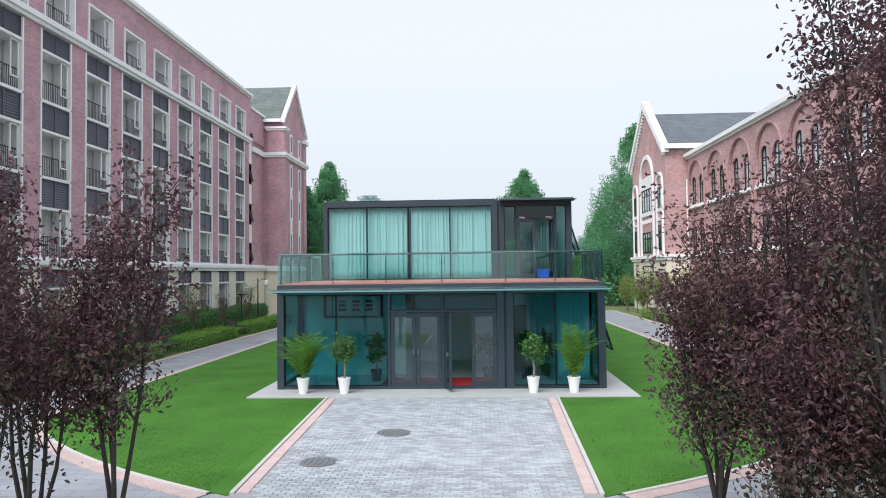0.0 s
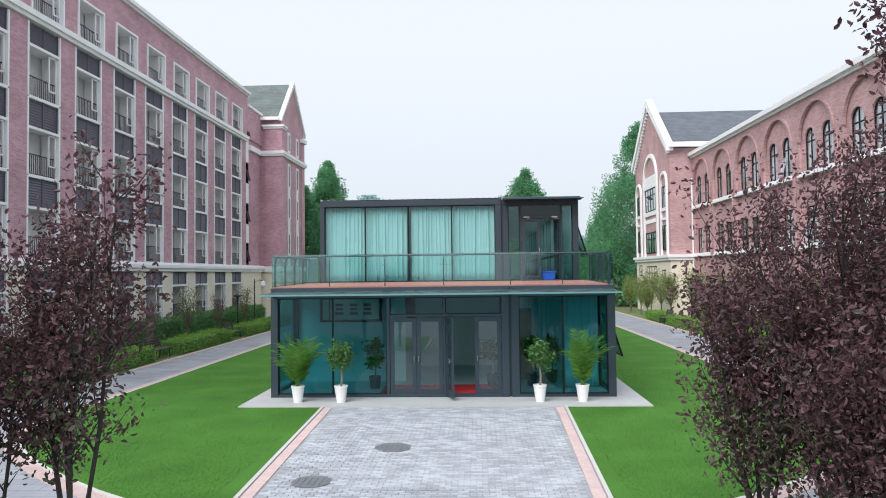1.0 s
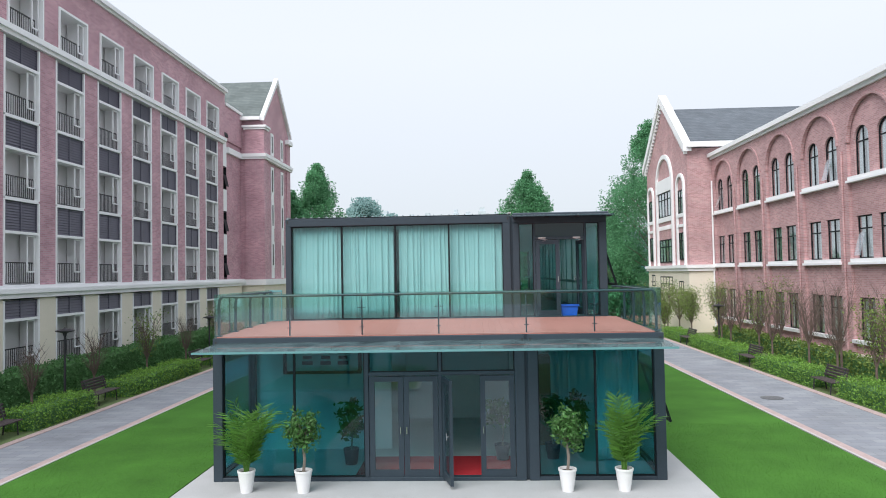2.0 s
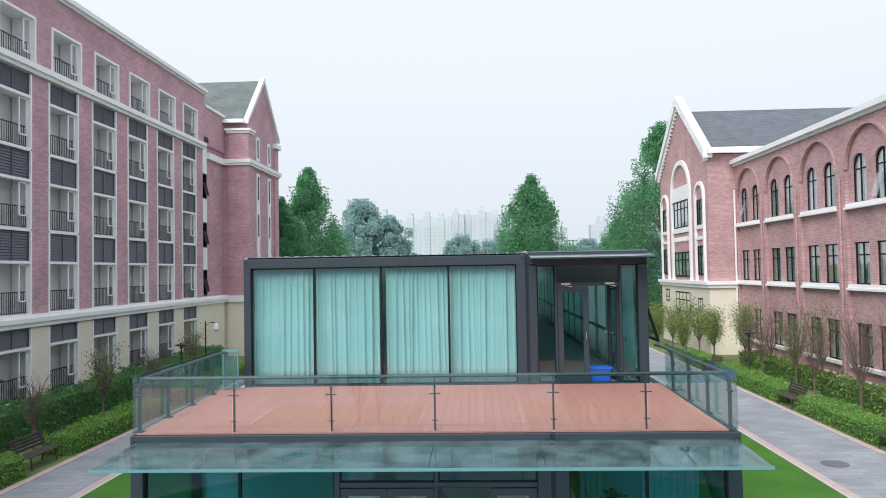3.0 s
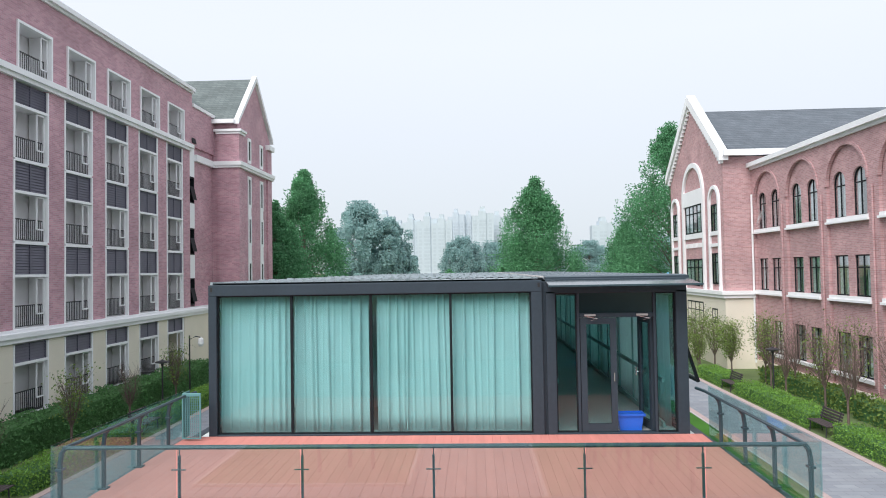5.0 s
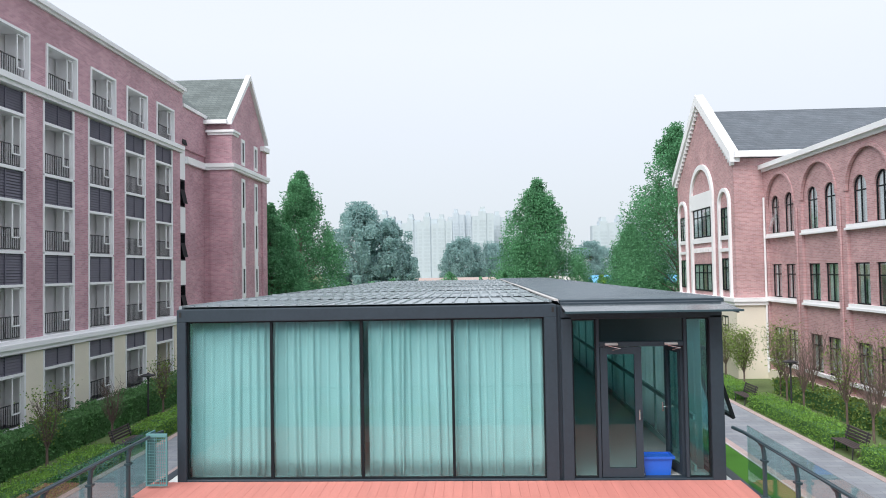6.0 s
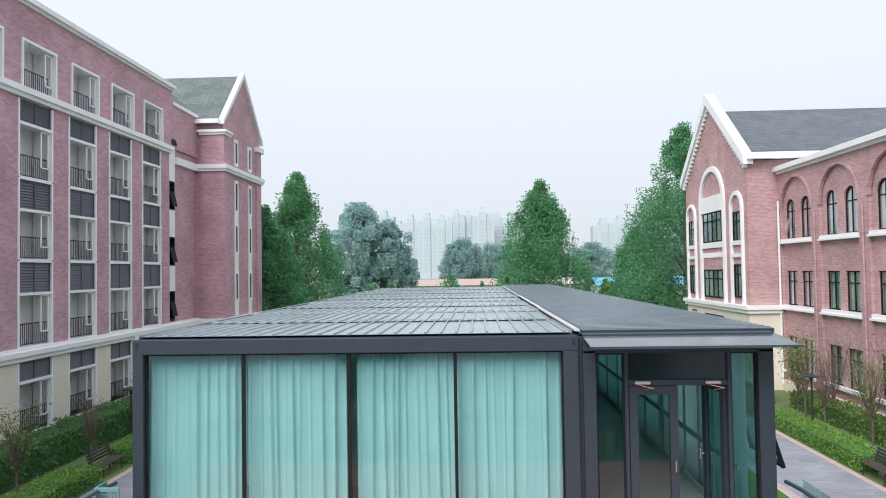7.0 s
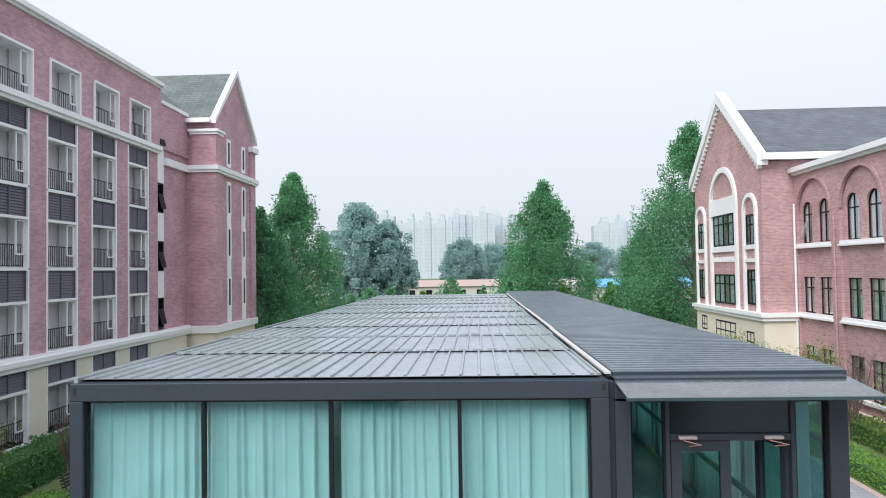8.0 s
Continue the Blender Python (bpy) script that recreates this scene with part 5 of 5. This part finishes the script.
part("apron", boxes((HX - 0.1, HX + 0.02, HAP - 1.98, HAP + 1.98, 7.95, 8.3)), WHITE, hall)
for i in range(11):
    y = HAP - 1.6 + 0.32 * i
    part("dentil", boxes((HX - 0.1, HX + 0.02, y - 0.07, y + 0.07, 7.35, 7.65)), WHITE, hall)
gable_window(HAP, 1.7, 2.4, 3.8, 4)
gable_window(HAP + 3.9, 0.5, 3.0, 3.9, 2)
gable_window(HAP - 3.9, 0.5, 2.6, 3.5, 2)


# ---- planting ----
def hedge(name, x0, x1, y0, y1, h, material, seed, density=420, size=0.075, label="clipped green box hedge beside the path"):
    """A clipped hedge: leaves over an uneven box, with a dark core."""
    rs = np.random.RandomState(seed)
    n = int((y1 - y0) * ((x1 - x0) + 2 * h) * density)
    u = rs.uniform(0, 1, n)
    per = (x1 - x0) + 2 * h
    q = u * per
    y = rs.uniform(y0, y1, n)
    w = 0.08 * np.sin(y * 2.1 + seed) + 0.05 * np.sin(y * 5.3)
    x = np.where(q < h, x0, np.where(q < h + x1 - x0, x0 + q - h, x1))
    z = np.where(q < h, q, np.where(q < h + x1 - x0, h, per - q))
    p = np.stack([x, y, z * (1 + w)], 1) + rs.normal(size=(n, 3)) * 0.045
    ends = rs.uniform(size=(int((x1 - x0) * h * density * 1.5), 3)) * (x1 - x0, 0, h) + (x0, y0, 0)
    p = np.concatenate([p, ends + rs.normal(size=ends.shape) * 0.04])
    r = root(name, ((x0 + x1) / 2, (y0 + y1) / 2, 0), label, "hedge", "hedges")
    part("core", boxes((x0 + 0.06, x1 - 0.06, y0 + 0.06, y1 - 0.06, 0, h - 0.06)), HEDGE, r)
    f = new("foliage", leaves("foliage", p, size, material, 0.4, 0.6, ORIGIN[r.name][:]))
    f.parent = r
    return r


for i, (a, b) in enumerate(((17.5, 23.6), (25.6, 29.0), (31.2, 38.0), (40.2, 49.0))):
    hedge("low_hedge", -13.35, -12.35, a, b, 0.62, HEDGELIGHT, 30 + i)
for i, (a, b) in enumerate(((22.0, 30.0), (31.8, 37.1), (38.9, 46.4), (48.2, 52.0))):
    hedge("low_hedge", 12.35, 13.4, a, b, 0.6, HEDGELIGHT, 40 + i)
for i, (a, b) in enumerate(((20.0, 30.0), (30.0, 40.0), (40.0, 52.0))):
    hedge("tall_hedge", -16.2, -14.9, a, b, 1.2, HEDGE, 50 + i, 200, 0.11, "dense dark green hedge against the building")
for i, (a, b) in enumerate(((24.0, 34.5), (35.5, 40.8), (41.5, 50.0))):
    hedge("tall_hedge", 14.9, 16.0, a, b, 0.8, OLIVE, 60 + i, 120, 0.13, "loose olive-green shrubs against the building")
thing("verge_west", boxes((-16.6, -12.25, 12, 62, -0.02, 0.03)), VERGE, "grass verge between path and dormitory", "lawn", kind="structure")
thing("verge_east", boxes((12.25, 16.6, 12, 62, -0.02, 0.03)), VERGE, "grass verge between path and hall", "lawn", kind="structure")


def branches(bm, base, height, spread, count, seed, r, twigs, tips, lift=0.35):
    """A trunk that forks into limbs and twigs; twig ends are gathered in tips."""
    rs = np.random.RandomState(seed)
    for k in range(count):
        a = 6.28 * k / count + rs.uniform(-0.4, 0.4)
        top = Vector(base) + Vector((spread * math.cos(a) * rs.uniform(0.3, 0.8), spread * math.sin(a) * rs.uniform(0.3, 0.8), height * rs.uniform(0.75, 1.0)))
        pts = [Vector(base).lerp(top, f) + Vector((0.10 * math.sin(5 * f + k), 0.10 * math.cos(4 * f + k), 0)) * f for f in (0, 0.2, 0.4, 0.6, 0.8, 1.0)]
        tube(bm, pts, r, r * 0.25, 6)
        tips += pts[2:]
        for i in range(twigs):
            f = rs.uniform(lift, 0.97)
            i0 = min(int(f * 5), 4)
            s = pts[i0].lerp(pts[i0 + 1], f * 5 - i0)
            b = rs.uniform(0, 6.28)
            ln = spread * rs.uniform(0.35, 0.9) * (1.15 - 0.55 * f)
            e = s + Vector((math.cos(b) * ln * 0.8, math.sin(b) * ln * 0.8, ln * rs.uniform(0.7, 1.6)))
            m = s.lerp(e, 0.5) + Vector((0, 0, -0.06 * ln))
            tube(bm, [s, m, e], r * 0.28, r * 0.08, 5)
            tips += [m, m.lerp(e, 0.5), e]
    return tips


def plum(x, y, height, spread, seed, count, twigs, per, lift):
    t = root("plum_tree", (x, y, 0), "purple-leaved plum tree with upright dark limbs", "tree", "plum trees")
    bm, tips = bmesh.new(), []
    tube(bm, [(x, y, -0.02), (x + 0.02, y, 0.35), (x, y, 0.7)], 0.075, 0.055)
    branches(bm, (x, y, 0.6), height - 0.6, spread, count, seed, 0.03, twigs, tips, lift)
    part("trunk", bm, BARK, t)
    rs = np.random.RandomState(seed + 1)
    c = np.repeat(np.array([p[:] for p in tips]), per, 0)
    c = c + rs.normal(size=c.shape) * (0.085, 0.085, 0.13)
    low = (rs.rand(len(c)) < 0.45) & (c[:, 2] < 0.6 * height)
    g = new("inner_leaves", leaves("inner_leaves", c[low], 0.06, PLUMGREEN, 0.4, 0.55, (x, y, 0), True))
    g.parent = t
    tagged(g, "dull green-brown lower leaves")
    c = c[~low]
    f = new("crown", leaves("crown", c, 0.06, PLUM, 0.4, 0.5, (x, y, 0), True))
    f.parent = t


plum(4.2, 8.5, 4.5, 1.65, 3, 6, 26, 25, 0.1)
plum(4.2, 6.0, 6.0, 0.9, 4, 6, 22, 25, 0.2)
plum(5.2, 7.1, 5.7, 1.1, 15, 6, 22, 34, 0.1)
plum(3.75, 6.9, 2.7, 0.95, 16, 6, 16, 26, 0.1)
plum(5.9, 9.7, 5.0, 1.6, 8, 6, 22, 26, 0.06)
plum(6.1, 7.6, 4.6, 1.3, 11, 5, 18, 32, 0.06)
plum(4.7, 7.3, 2.9, 1.3, 12, 6, 16, 24, 0.08)
plum(5.0, 8.9, 3.2, 1.3, 13, 6, 20, 28, 0.06)
plum(3.35, 8.3, 3.6, 0.75, 17, 5, 18, 24, 0.2)
plum(-3.85, 7.1, 3.4, 0.8, 14, 5, 15, 18, 0.4)
plum(-3.1, 7.3, 4.4, 0.85, 5, 4, 24, 22, 0.34)
plum(-4.7, 7.6, 4.8, 0.85, 6, 4, 24, 22, 0.32)
plum(-4.0, 6.2, 4.2, 0.8, 9, 4, 15, 24, 0.5)


def bare(x, y, h, seed, leafy):
    t = root("young_tree", (x, y, 0), "slender young tree with thin bare twigs", "tree", "young trees")
    bm, tips = bmesh.new(), []
    tube(bm, [(x, y, -0.02), (x, y, h * 0.3)], 0.05, 0.04, 6)
    branches(bm, (x, y, h * 0.28), h * 0.72, h * 0.3, 8, seed, 0.022, 22, tips, 0.05)
    part("trunk", bm, TWIG, t)
    if leafy:
        rs = np.random.RandomState(seed)
        c = np.repeat(np.array([p[:] for p in tips]), leafy, 0)
        f = new("crown", leaves("crown", c + rs.normal(size=c.shape) * 0.15, 0.09, OLIVE, 0.2, 0.6, (x, y, 0)))
        f.parent = t


for i, (y, h, lf) in enumerate(((24.5, 2.6, 1), (28.2, 2.2, 0), (32.0, 2.4, 0), (36.3, 2.8, 1), (40.5, 2.4, 0), (45.0, 2.6, 1))):
    bare(-14.1, y, h, 70 + i, lf)
for i, (x, y, h, lf) in enumerate(((14.3, 33.8, 3.2, 0), (14.6, 36.8, 3.4, 0), (14.2, 39.6, 3.0, 0), (14.7, 42.4, 3.1, 1), (14.2, 45.0, 3.0, 0), (14.6, 47.6, 3.2, 1), (13.9, 51.0, 3.0, 5), (14.0, 54.0, 3.2, 3), (13.2, 57.0, 2.7, 3), (12.8, 53.2, 2.2, 3), (13.7, 55.8, 3.3, 3), (12.9, 59.5, 2.4, 3), (13.4, 61.5, 2.8, 4), (15.2, 35.3, 3.8, 0), (15.3, 38.3, 3.6, 0), (15.2, 41.0, 3.8, 1), (15.3, 43.8, 3.6, 0), (15.2, 46.3, 3.6, 0), (14.9, 49.0, 3.4, 3), (15.2, 32.3, 3.6, 0), (13.9, 30.4, 3.0, 2))):
    bare(x, y, h, 80 + i, lf)


# ---- benches and lamps ----
def bench(x, y, face):
    b = root("garden_bench", (x, y, 0), "dark slatted garden bench with curved back", "bench", "benches")
    for i in range(4):
        part("seat_slat", bevelled(boxes((x - 0.22 + 0.12 * i, x - 0.12 + 0.12 * i, y - 0.75, y + 0.75, 0.42, 0.455)), 0.008), BENCH, b)
    for i in range(4):
        xx = x - face * (0.27 + 0.03 * i)
        part("back_slat", bevelled(boxes((xx - 0.018, xx + 0.018, y - 0.75, y + 0.75, 0.52 + 0.1 * i, 0.60 + 0.1 * i)), 0.008), BENCH, b)
    for e in (-0.6, 0.6):
        p = part("leg", tube(bmesh.new(), [(x + face * 0.2, y + e, 0), (x + face * 0.16, y + e, 0.42), (x - face * 0.2, y + e, 0.42), (x - face * 0.36, y + e, 0.92)], 0.022, sides=6), IRON, b)
        part("rear_leg", tube(bmesh.new(), [(x - face * 0.2, y + e, 0.42), (x - face * 0.26, y + e, 0)], 0.022, sides=6), IRON, p)


for y in (24.6, 30.1, 39.1):
    bench(-12.75, y, 1)
for y in (30.9, 38.0, 47.3):
    bench(12.5, y, -1)


def lamp(x, y, arm, h=3.2):
    l = root("garden_lamp", (x, y, 0), "slim dark garden lamp post", "lamp", "garden lamps")
    part("post", tube(bmesh.new(), [(x, y, 0), (x, y, h)], 0.045, 0.035), IRON, l)
    part("foot", boxes((x - 0.1, x + 0.1, y - 0.1, y + 0.1, 0, 0.06)), IRON, l)
    if arm:
        part("arm", tube(bmesh.new(), [(x, y, 3.0), (x + 0.3, y, 3.15), (x + 0.55, y, 3.1)], 0.025), IRON, l)
        bm = bmesh.new()
        lathe(bm, [(0.03, 0.0), (0.12, -0.08), (0.15, -0.3), (0.08, -0.42), (0.02, -0.45)], (x + 0.55, y, 3.1), 14)
        part("lantern", bm, LAMPWHITE, l, "white hanging lantern")
    else:
        bm = bmesh.new()
        lathe(bm, [(0.05, 0.0), (0.07, 0.1), (0.30, 0.16), (0.31, 0.19), (0.05, 0.26), (0.02, 0.3)], (x, y, h - 0.05), 16)
        part("hood", bm, IRON, l)


lamp(-13.7, 29.4, False, 2.5)
lamp(-13.9, 43.1, False, 2.1)
lamp(-13.6, 45.4, True)
lamp(13.25, 44.0, False, 2.25)


# ---- background trees, sheds and towers ----
def tall_tree(name, x, y, h, wide, seed, material, n, size, lowest=0.12, label="tall conical green poplar behind the pavilion", shape=0.75):
    t = root(name, (x, y, 0), label, "tree", "background trees")
    rs = np.random.RandomState(seed)
    bm = tube(bmesh.new(), [(x, y, -0.02), (x + 0.1, y, h * 0.4), (x, y, h * 0.9)], wide * 0.03, wide * 0.005, 7)
    cs = []
    clumps = 330 if shape == 0.75 else 200
    for k in range(clumps):
        f = lowest + (1 - lowest) * rs.uniform(0, 1)
        rad = wide / 2 * 1.2 * ((1 - f) ** 0.72 * min(1.0, 0.6 + 1.5 * f) if shape else max(0.1, 1 - abs(2 * f - 0.9) ** 2.2) ** 0.5)
        a = rs.uniform(0, 6.28)
        rr = rad * rs.uniform(0.03, 1.0) ** 0.6
        c = np.array((x + rr * math.cos(a), y + rr * math.sin(a), h * (f + 0.02)))
        if k % 6 == 0:
            tube(bm, [(x, y, h * f * 0.75), tuple((c + (x, y, h * f * 0.8)) / 2), tuple(c)], wide * 0.006, 0.01, 5)
        s = wide * (0.042 if shape == 0.75 else 0.042) * rs.uniform(0.7, 1.3) * (0.45 + 0.55 * min(1, 1.6 * (1 - f)) if shape else 1)
        cs.append(c + np.clip(rs.normal(size=(n // clumps, 3)), -1.5, 1.5) * (s, s, s * (1.8 if shape == 0.75 else 1.3)))
    part("trunk", bm, PALEBARK, t)
    f = new("crown", leaves("crown", np.concatenate(cs), size, material, 0.5, 0.7, (x, y, 0)))
    f.parent = t


tall_tree("poplar_tree", 5.9, 79, 13.9, 11.8, 1, POPLAR, 76000, 0.165, 0.08)
tall_tree("poplar_tree", -15.0, 74, 14.5, 10.2, 2, POPLAR, 66000, 0.165, 0.05)
tall_tree("poplar_tree", -15.9, 68, 11.2, 8.6, 3, POPLAR, 54000, 0.16, 0.05)
tall_tree("poplar_tree", 16.9, 73, 17.4, 12.6, 4, POPLAR, 80000, 0.165, 0.04)
tall_tree("poplar_tree", 14.4, 79, 9.8, 8.4, 5, POPLAR, 46000, 0.165, 0.04)
for i, (x, y, h, w) in enumerate(((12.5, 84, 5.5, 4), (3.0, 95, 6, 5), (-3.5, 110, 6, 7), (-12, 96, 5, 6), (-7.5, 90, 4.5, 5), (10, 100, 5, 6), (-13, 84, 4, 6), (0, 88, 3.6, 6), (-9.2, 68, 5.2, 4), (-6.6, 70, 5.6, 4), (-4.2, 72, 5.3, 3.4), (2.2, 66, 6.1, 3.2), (-1.6, 74, 5.4, 3), (0.5, 72, 5.6, 2.6), (14.0, 71, 6.3, 4.2))):
    tall_tree("shrub_tree", x, y, h, w, 20 + i, HEDGELIGHT if i % 5 == 0 else POPLAR, 2500, 0.3, 0.02, "bushy green young tree behind the pavilion", 0.9)
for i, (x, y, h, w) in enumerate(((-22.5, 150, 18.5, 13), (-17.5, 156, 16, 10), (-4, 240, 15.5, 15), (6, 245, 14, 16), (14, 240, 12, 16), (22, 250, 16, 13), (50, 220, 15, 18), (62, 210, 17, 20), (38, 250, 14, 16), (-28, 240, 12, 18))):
    tall_tree("distant_tree", x, y, h, w, 40 + i, HAZEDLEAF, 30000, 0.46, 0.02, "distant grey-green tree with haze in its leaf colour", 0)


def shed(x, y, w, d, h, roofmat, label):
    s = root("low_shed", (x, y, 0), label, "shed", "distant sheds")
    part("wall", boxes((x - w / 2, x + w / 2, y, y + d, 0, h)), SHEDWALL, s)
    bm = bmesh.new()
    prism(bm, [(y - 0.5, h), (y + d / 2, h + 1.5), (y + d + 0.5, h), (y + d / 2, h + 1.3)], "x", x - w / 2 - 0.4, x + w / 2 + 0.4)
    part("roof", bm, roofmat, s)
    for k in range(int(w / 4)):
        part("window", boxes((x - w / 2 + 1 + 4 * k, x - w / 2 + 2.4 + 4 * k, y - 0.05, y + 0.02, h * 0.4, h * 0.75)), DARKFRAME, s)


shed(-8, 185, 26, 8, 3.2, SHEDRED, "low shed with a faded red roof")
shed(16, 195, 22, 8, 3.0, SHEDWALL, "low shed with a grey roof")
shed(34, 150, 22, 9, 3.5, SHEDBLUE, "low shed with a blue metal roof")
shed(-30, 200, 18, 8, 3.2, SHEDWALL, "low shed with a grey roof")


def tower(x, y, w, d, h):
    t = root("apartment_tower", (x, y, 0), "distant high-rise apartment tower in haze-paled colours", "tower", "distant towers")
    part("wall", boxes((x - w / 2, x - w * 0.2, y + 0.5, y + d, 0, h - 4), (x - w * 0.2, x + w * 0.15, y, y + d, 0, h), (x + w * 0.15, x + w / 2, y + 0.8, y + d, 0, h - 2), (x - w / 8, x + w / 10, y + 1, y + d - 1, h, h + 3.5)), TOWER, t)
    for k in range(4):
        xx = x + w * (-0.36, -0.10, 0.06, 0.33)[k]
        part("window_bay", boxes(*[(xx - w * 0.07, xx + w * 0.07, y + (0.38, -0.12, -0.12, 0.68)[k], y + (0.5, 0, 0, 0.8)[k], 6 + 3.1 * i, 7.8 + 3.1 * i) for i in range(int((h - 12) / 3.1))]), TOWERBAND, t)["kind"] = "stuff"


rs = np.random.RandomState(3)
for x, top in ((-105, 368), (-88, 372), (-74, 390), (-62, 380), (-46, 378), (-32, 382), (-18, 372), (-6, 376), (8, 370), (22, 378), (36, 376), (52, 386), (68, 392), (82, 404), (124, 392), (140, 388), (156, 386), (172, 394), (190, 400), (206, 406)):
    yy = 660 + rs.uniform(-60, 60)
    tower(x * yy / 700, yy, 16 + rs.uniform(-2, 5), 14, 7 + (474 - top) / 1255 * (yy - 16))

# ---- grass blades near the camera, one mesh ----
rs = np.random.RandomState(11)
n = 80000
gx = np.where(rs.rand(n) < 0.55, rs.uniform(-9.6, -3.55, n), rs.uniform(2.85, 8.9, n))
gy = 11.0 + 15 * rs.rand(n) ** 1.5
edge_y = np.interp(np.where(gx < 0, gx, -0.72 - gx), [p[0] for p in curve_w], [p[1] for p in curve_w])
keep = ~(((gx > -5.75) & (gx < 5.0)) & (gy > 19.15)) & (gy > edge_y + 0.05)
gx, gy = gx[keep], gy[keep]
n = len(gx)
hh, aa, ll = rs.uniform(0.012, 0.028, n), rs.uniform(0, 6.28, n), rs.normal(size=(n, 2)) * 0.02
v = np.stack([np.stack([gx - 0.006 * np.cos(aa), gy - 0.006 * np.sin(aa), np.full(n, 0.028)], 1), np.stack([gx + 0.006 * np.cos(aa), gy + 0.006 * np.sin(aa), np.full(n, 0.028)], 1), np.stack([gx + ll[:, 0], gy + ll[:, 1], 0.03 + hh], 1)], 1).reshape(-1, 3)
tagged(new("grass", raw("grass", v.tolist(), [(3 * i, 3 * i + 1, 3 * i + 2) for i in range(n)], BLADE)), "short mown grass blades", "grass", kind="stuff")

# ---- terrace planks ----
PW = 0.142
nplank = int((LX1 - LX0 - 0.14) / PW)
plank_bm = bevelled(boxes((0, PW - 0.0018, 0, UY - LY - 0.08, 0, 0.027)), 0.0012)
for v in plank_bm.verts:
    v.co.z += FALL * v.co.y
plank_me = mesh_of("plank", plank_bm, DECK)
for i in range(nplank):
    piece("plank", plank_me, deck, (LX0 + 0.07 + PW * i, LY + 0.07, 3.075 + 0.0006 * (i % 2)))

# ---- forecourt pavers: the near ones singly, the rest joined ----
pv = bevelled(boxes((-0.098, 0.098, -0.048, 0.048, 0, 0.03)), 0.006)
paver_me = mesh_of("paver", pv, PAVER)
pink_me = mesh_of("edge_brick", bevelled(boxes((-0.098, 0.098, -0.048, 0.048, 0, 0.032)), 0.006), PINK)
rs = np.random.RandomState(5)
bulk_v, bulk_f, single = [], [], 0
rows_y = np.arange(10.0, 19.17, 0.1)
for j, y in enumerate(rows_y):
    for x in np.arange(-3.1 + (0.1 if j % 2 else 0.0), 2.38, 0.2):
        if not side_x(y, 0) + 0.38 < x < side_x(y, 1) - 0.3:
            continue
        dz = rs.uniform(0, 0.006)
        if any((x - mx) ** 2 + (y - my) ** 2 < (mr + 0.06) ** 2 for mx, my, mr in ((-1.14, 15.05, 0.36), (-2.22, 12.75, 0.33))):
            continue
        if 12.3 < y < 13.65 and -2.1 < x < 2.4 and single < 300:
            piece("paver", paver_me, forecourt, (x, y, 0.004 + dz))
            single += 1
        else:
            b = len(bulk_v)
            x0, x1, y0, y1, z0, z1 = x - 0.096, x + 0.096, y - 0.046, y + 0.046, 0.01, 0.034 + dz
            bulk_v += [(x0, y0, z0), (x1, y0, z0), (x1, y1, z0), (x0, y1, z0), (x0 + 0.005, y0 + 0.005, z1), (x1 - 0.005, y0 + 0.005, z1), (x1 - 0.005, y1 - 0.005, z1), (x0 + 0.005, y1 - 0.005, z1)]
            bulk_f += [tuple(b + q for q in f) for f in ((4, 5, 6, 7), (0, 1, 5, 4), (1, 2, 6, 5), (2, 3, 7, 6), (3, 0, 4, 7))]
rest = new("pavers", raw("pavers", bulk_v, bulk_f, PAVER))
rest.parent = forecourt
tagged(rest, kind="stuff")
for off, east in ((0.19, 0), (-0.12, 1)):
    for y in np.arange(11.0, 19.15, 0.1):
        piece("edge_brick", pink_me, forecourt, (side_x(y, east) + off, y, 0.006 + rs.uniform(0, 0.004)))
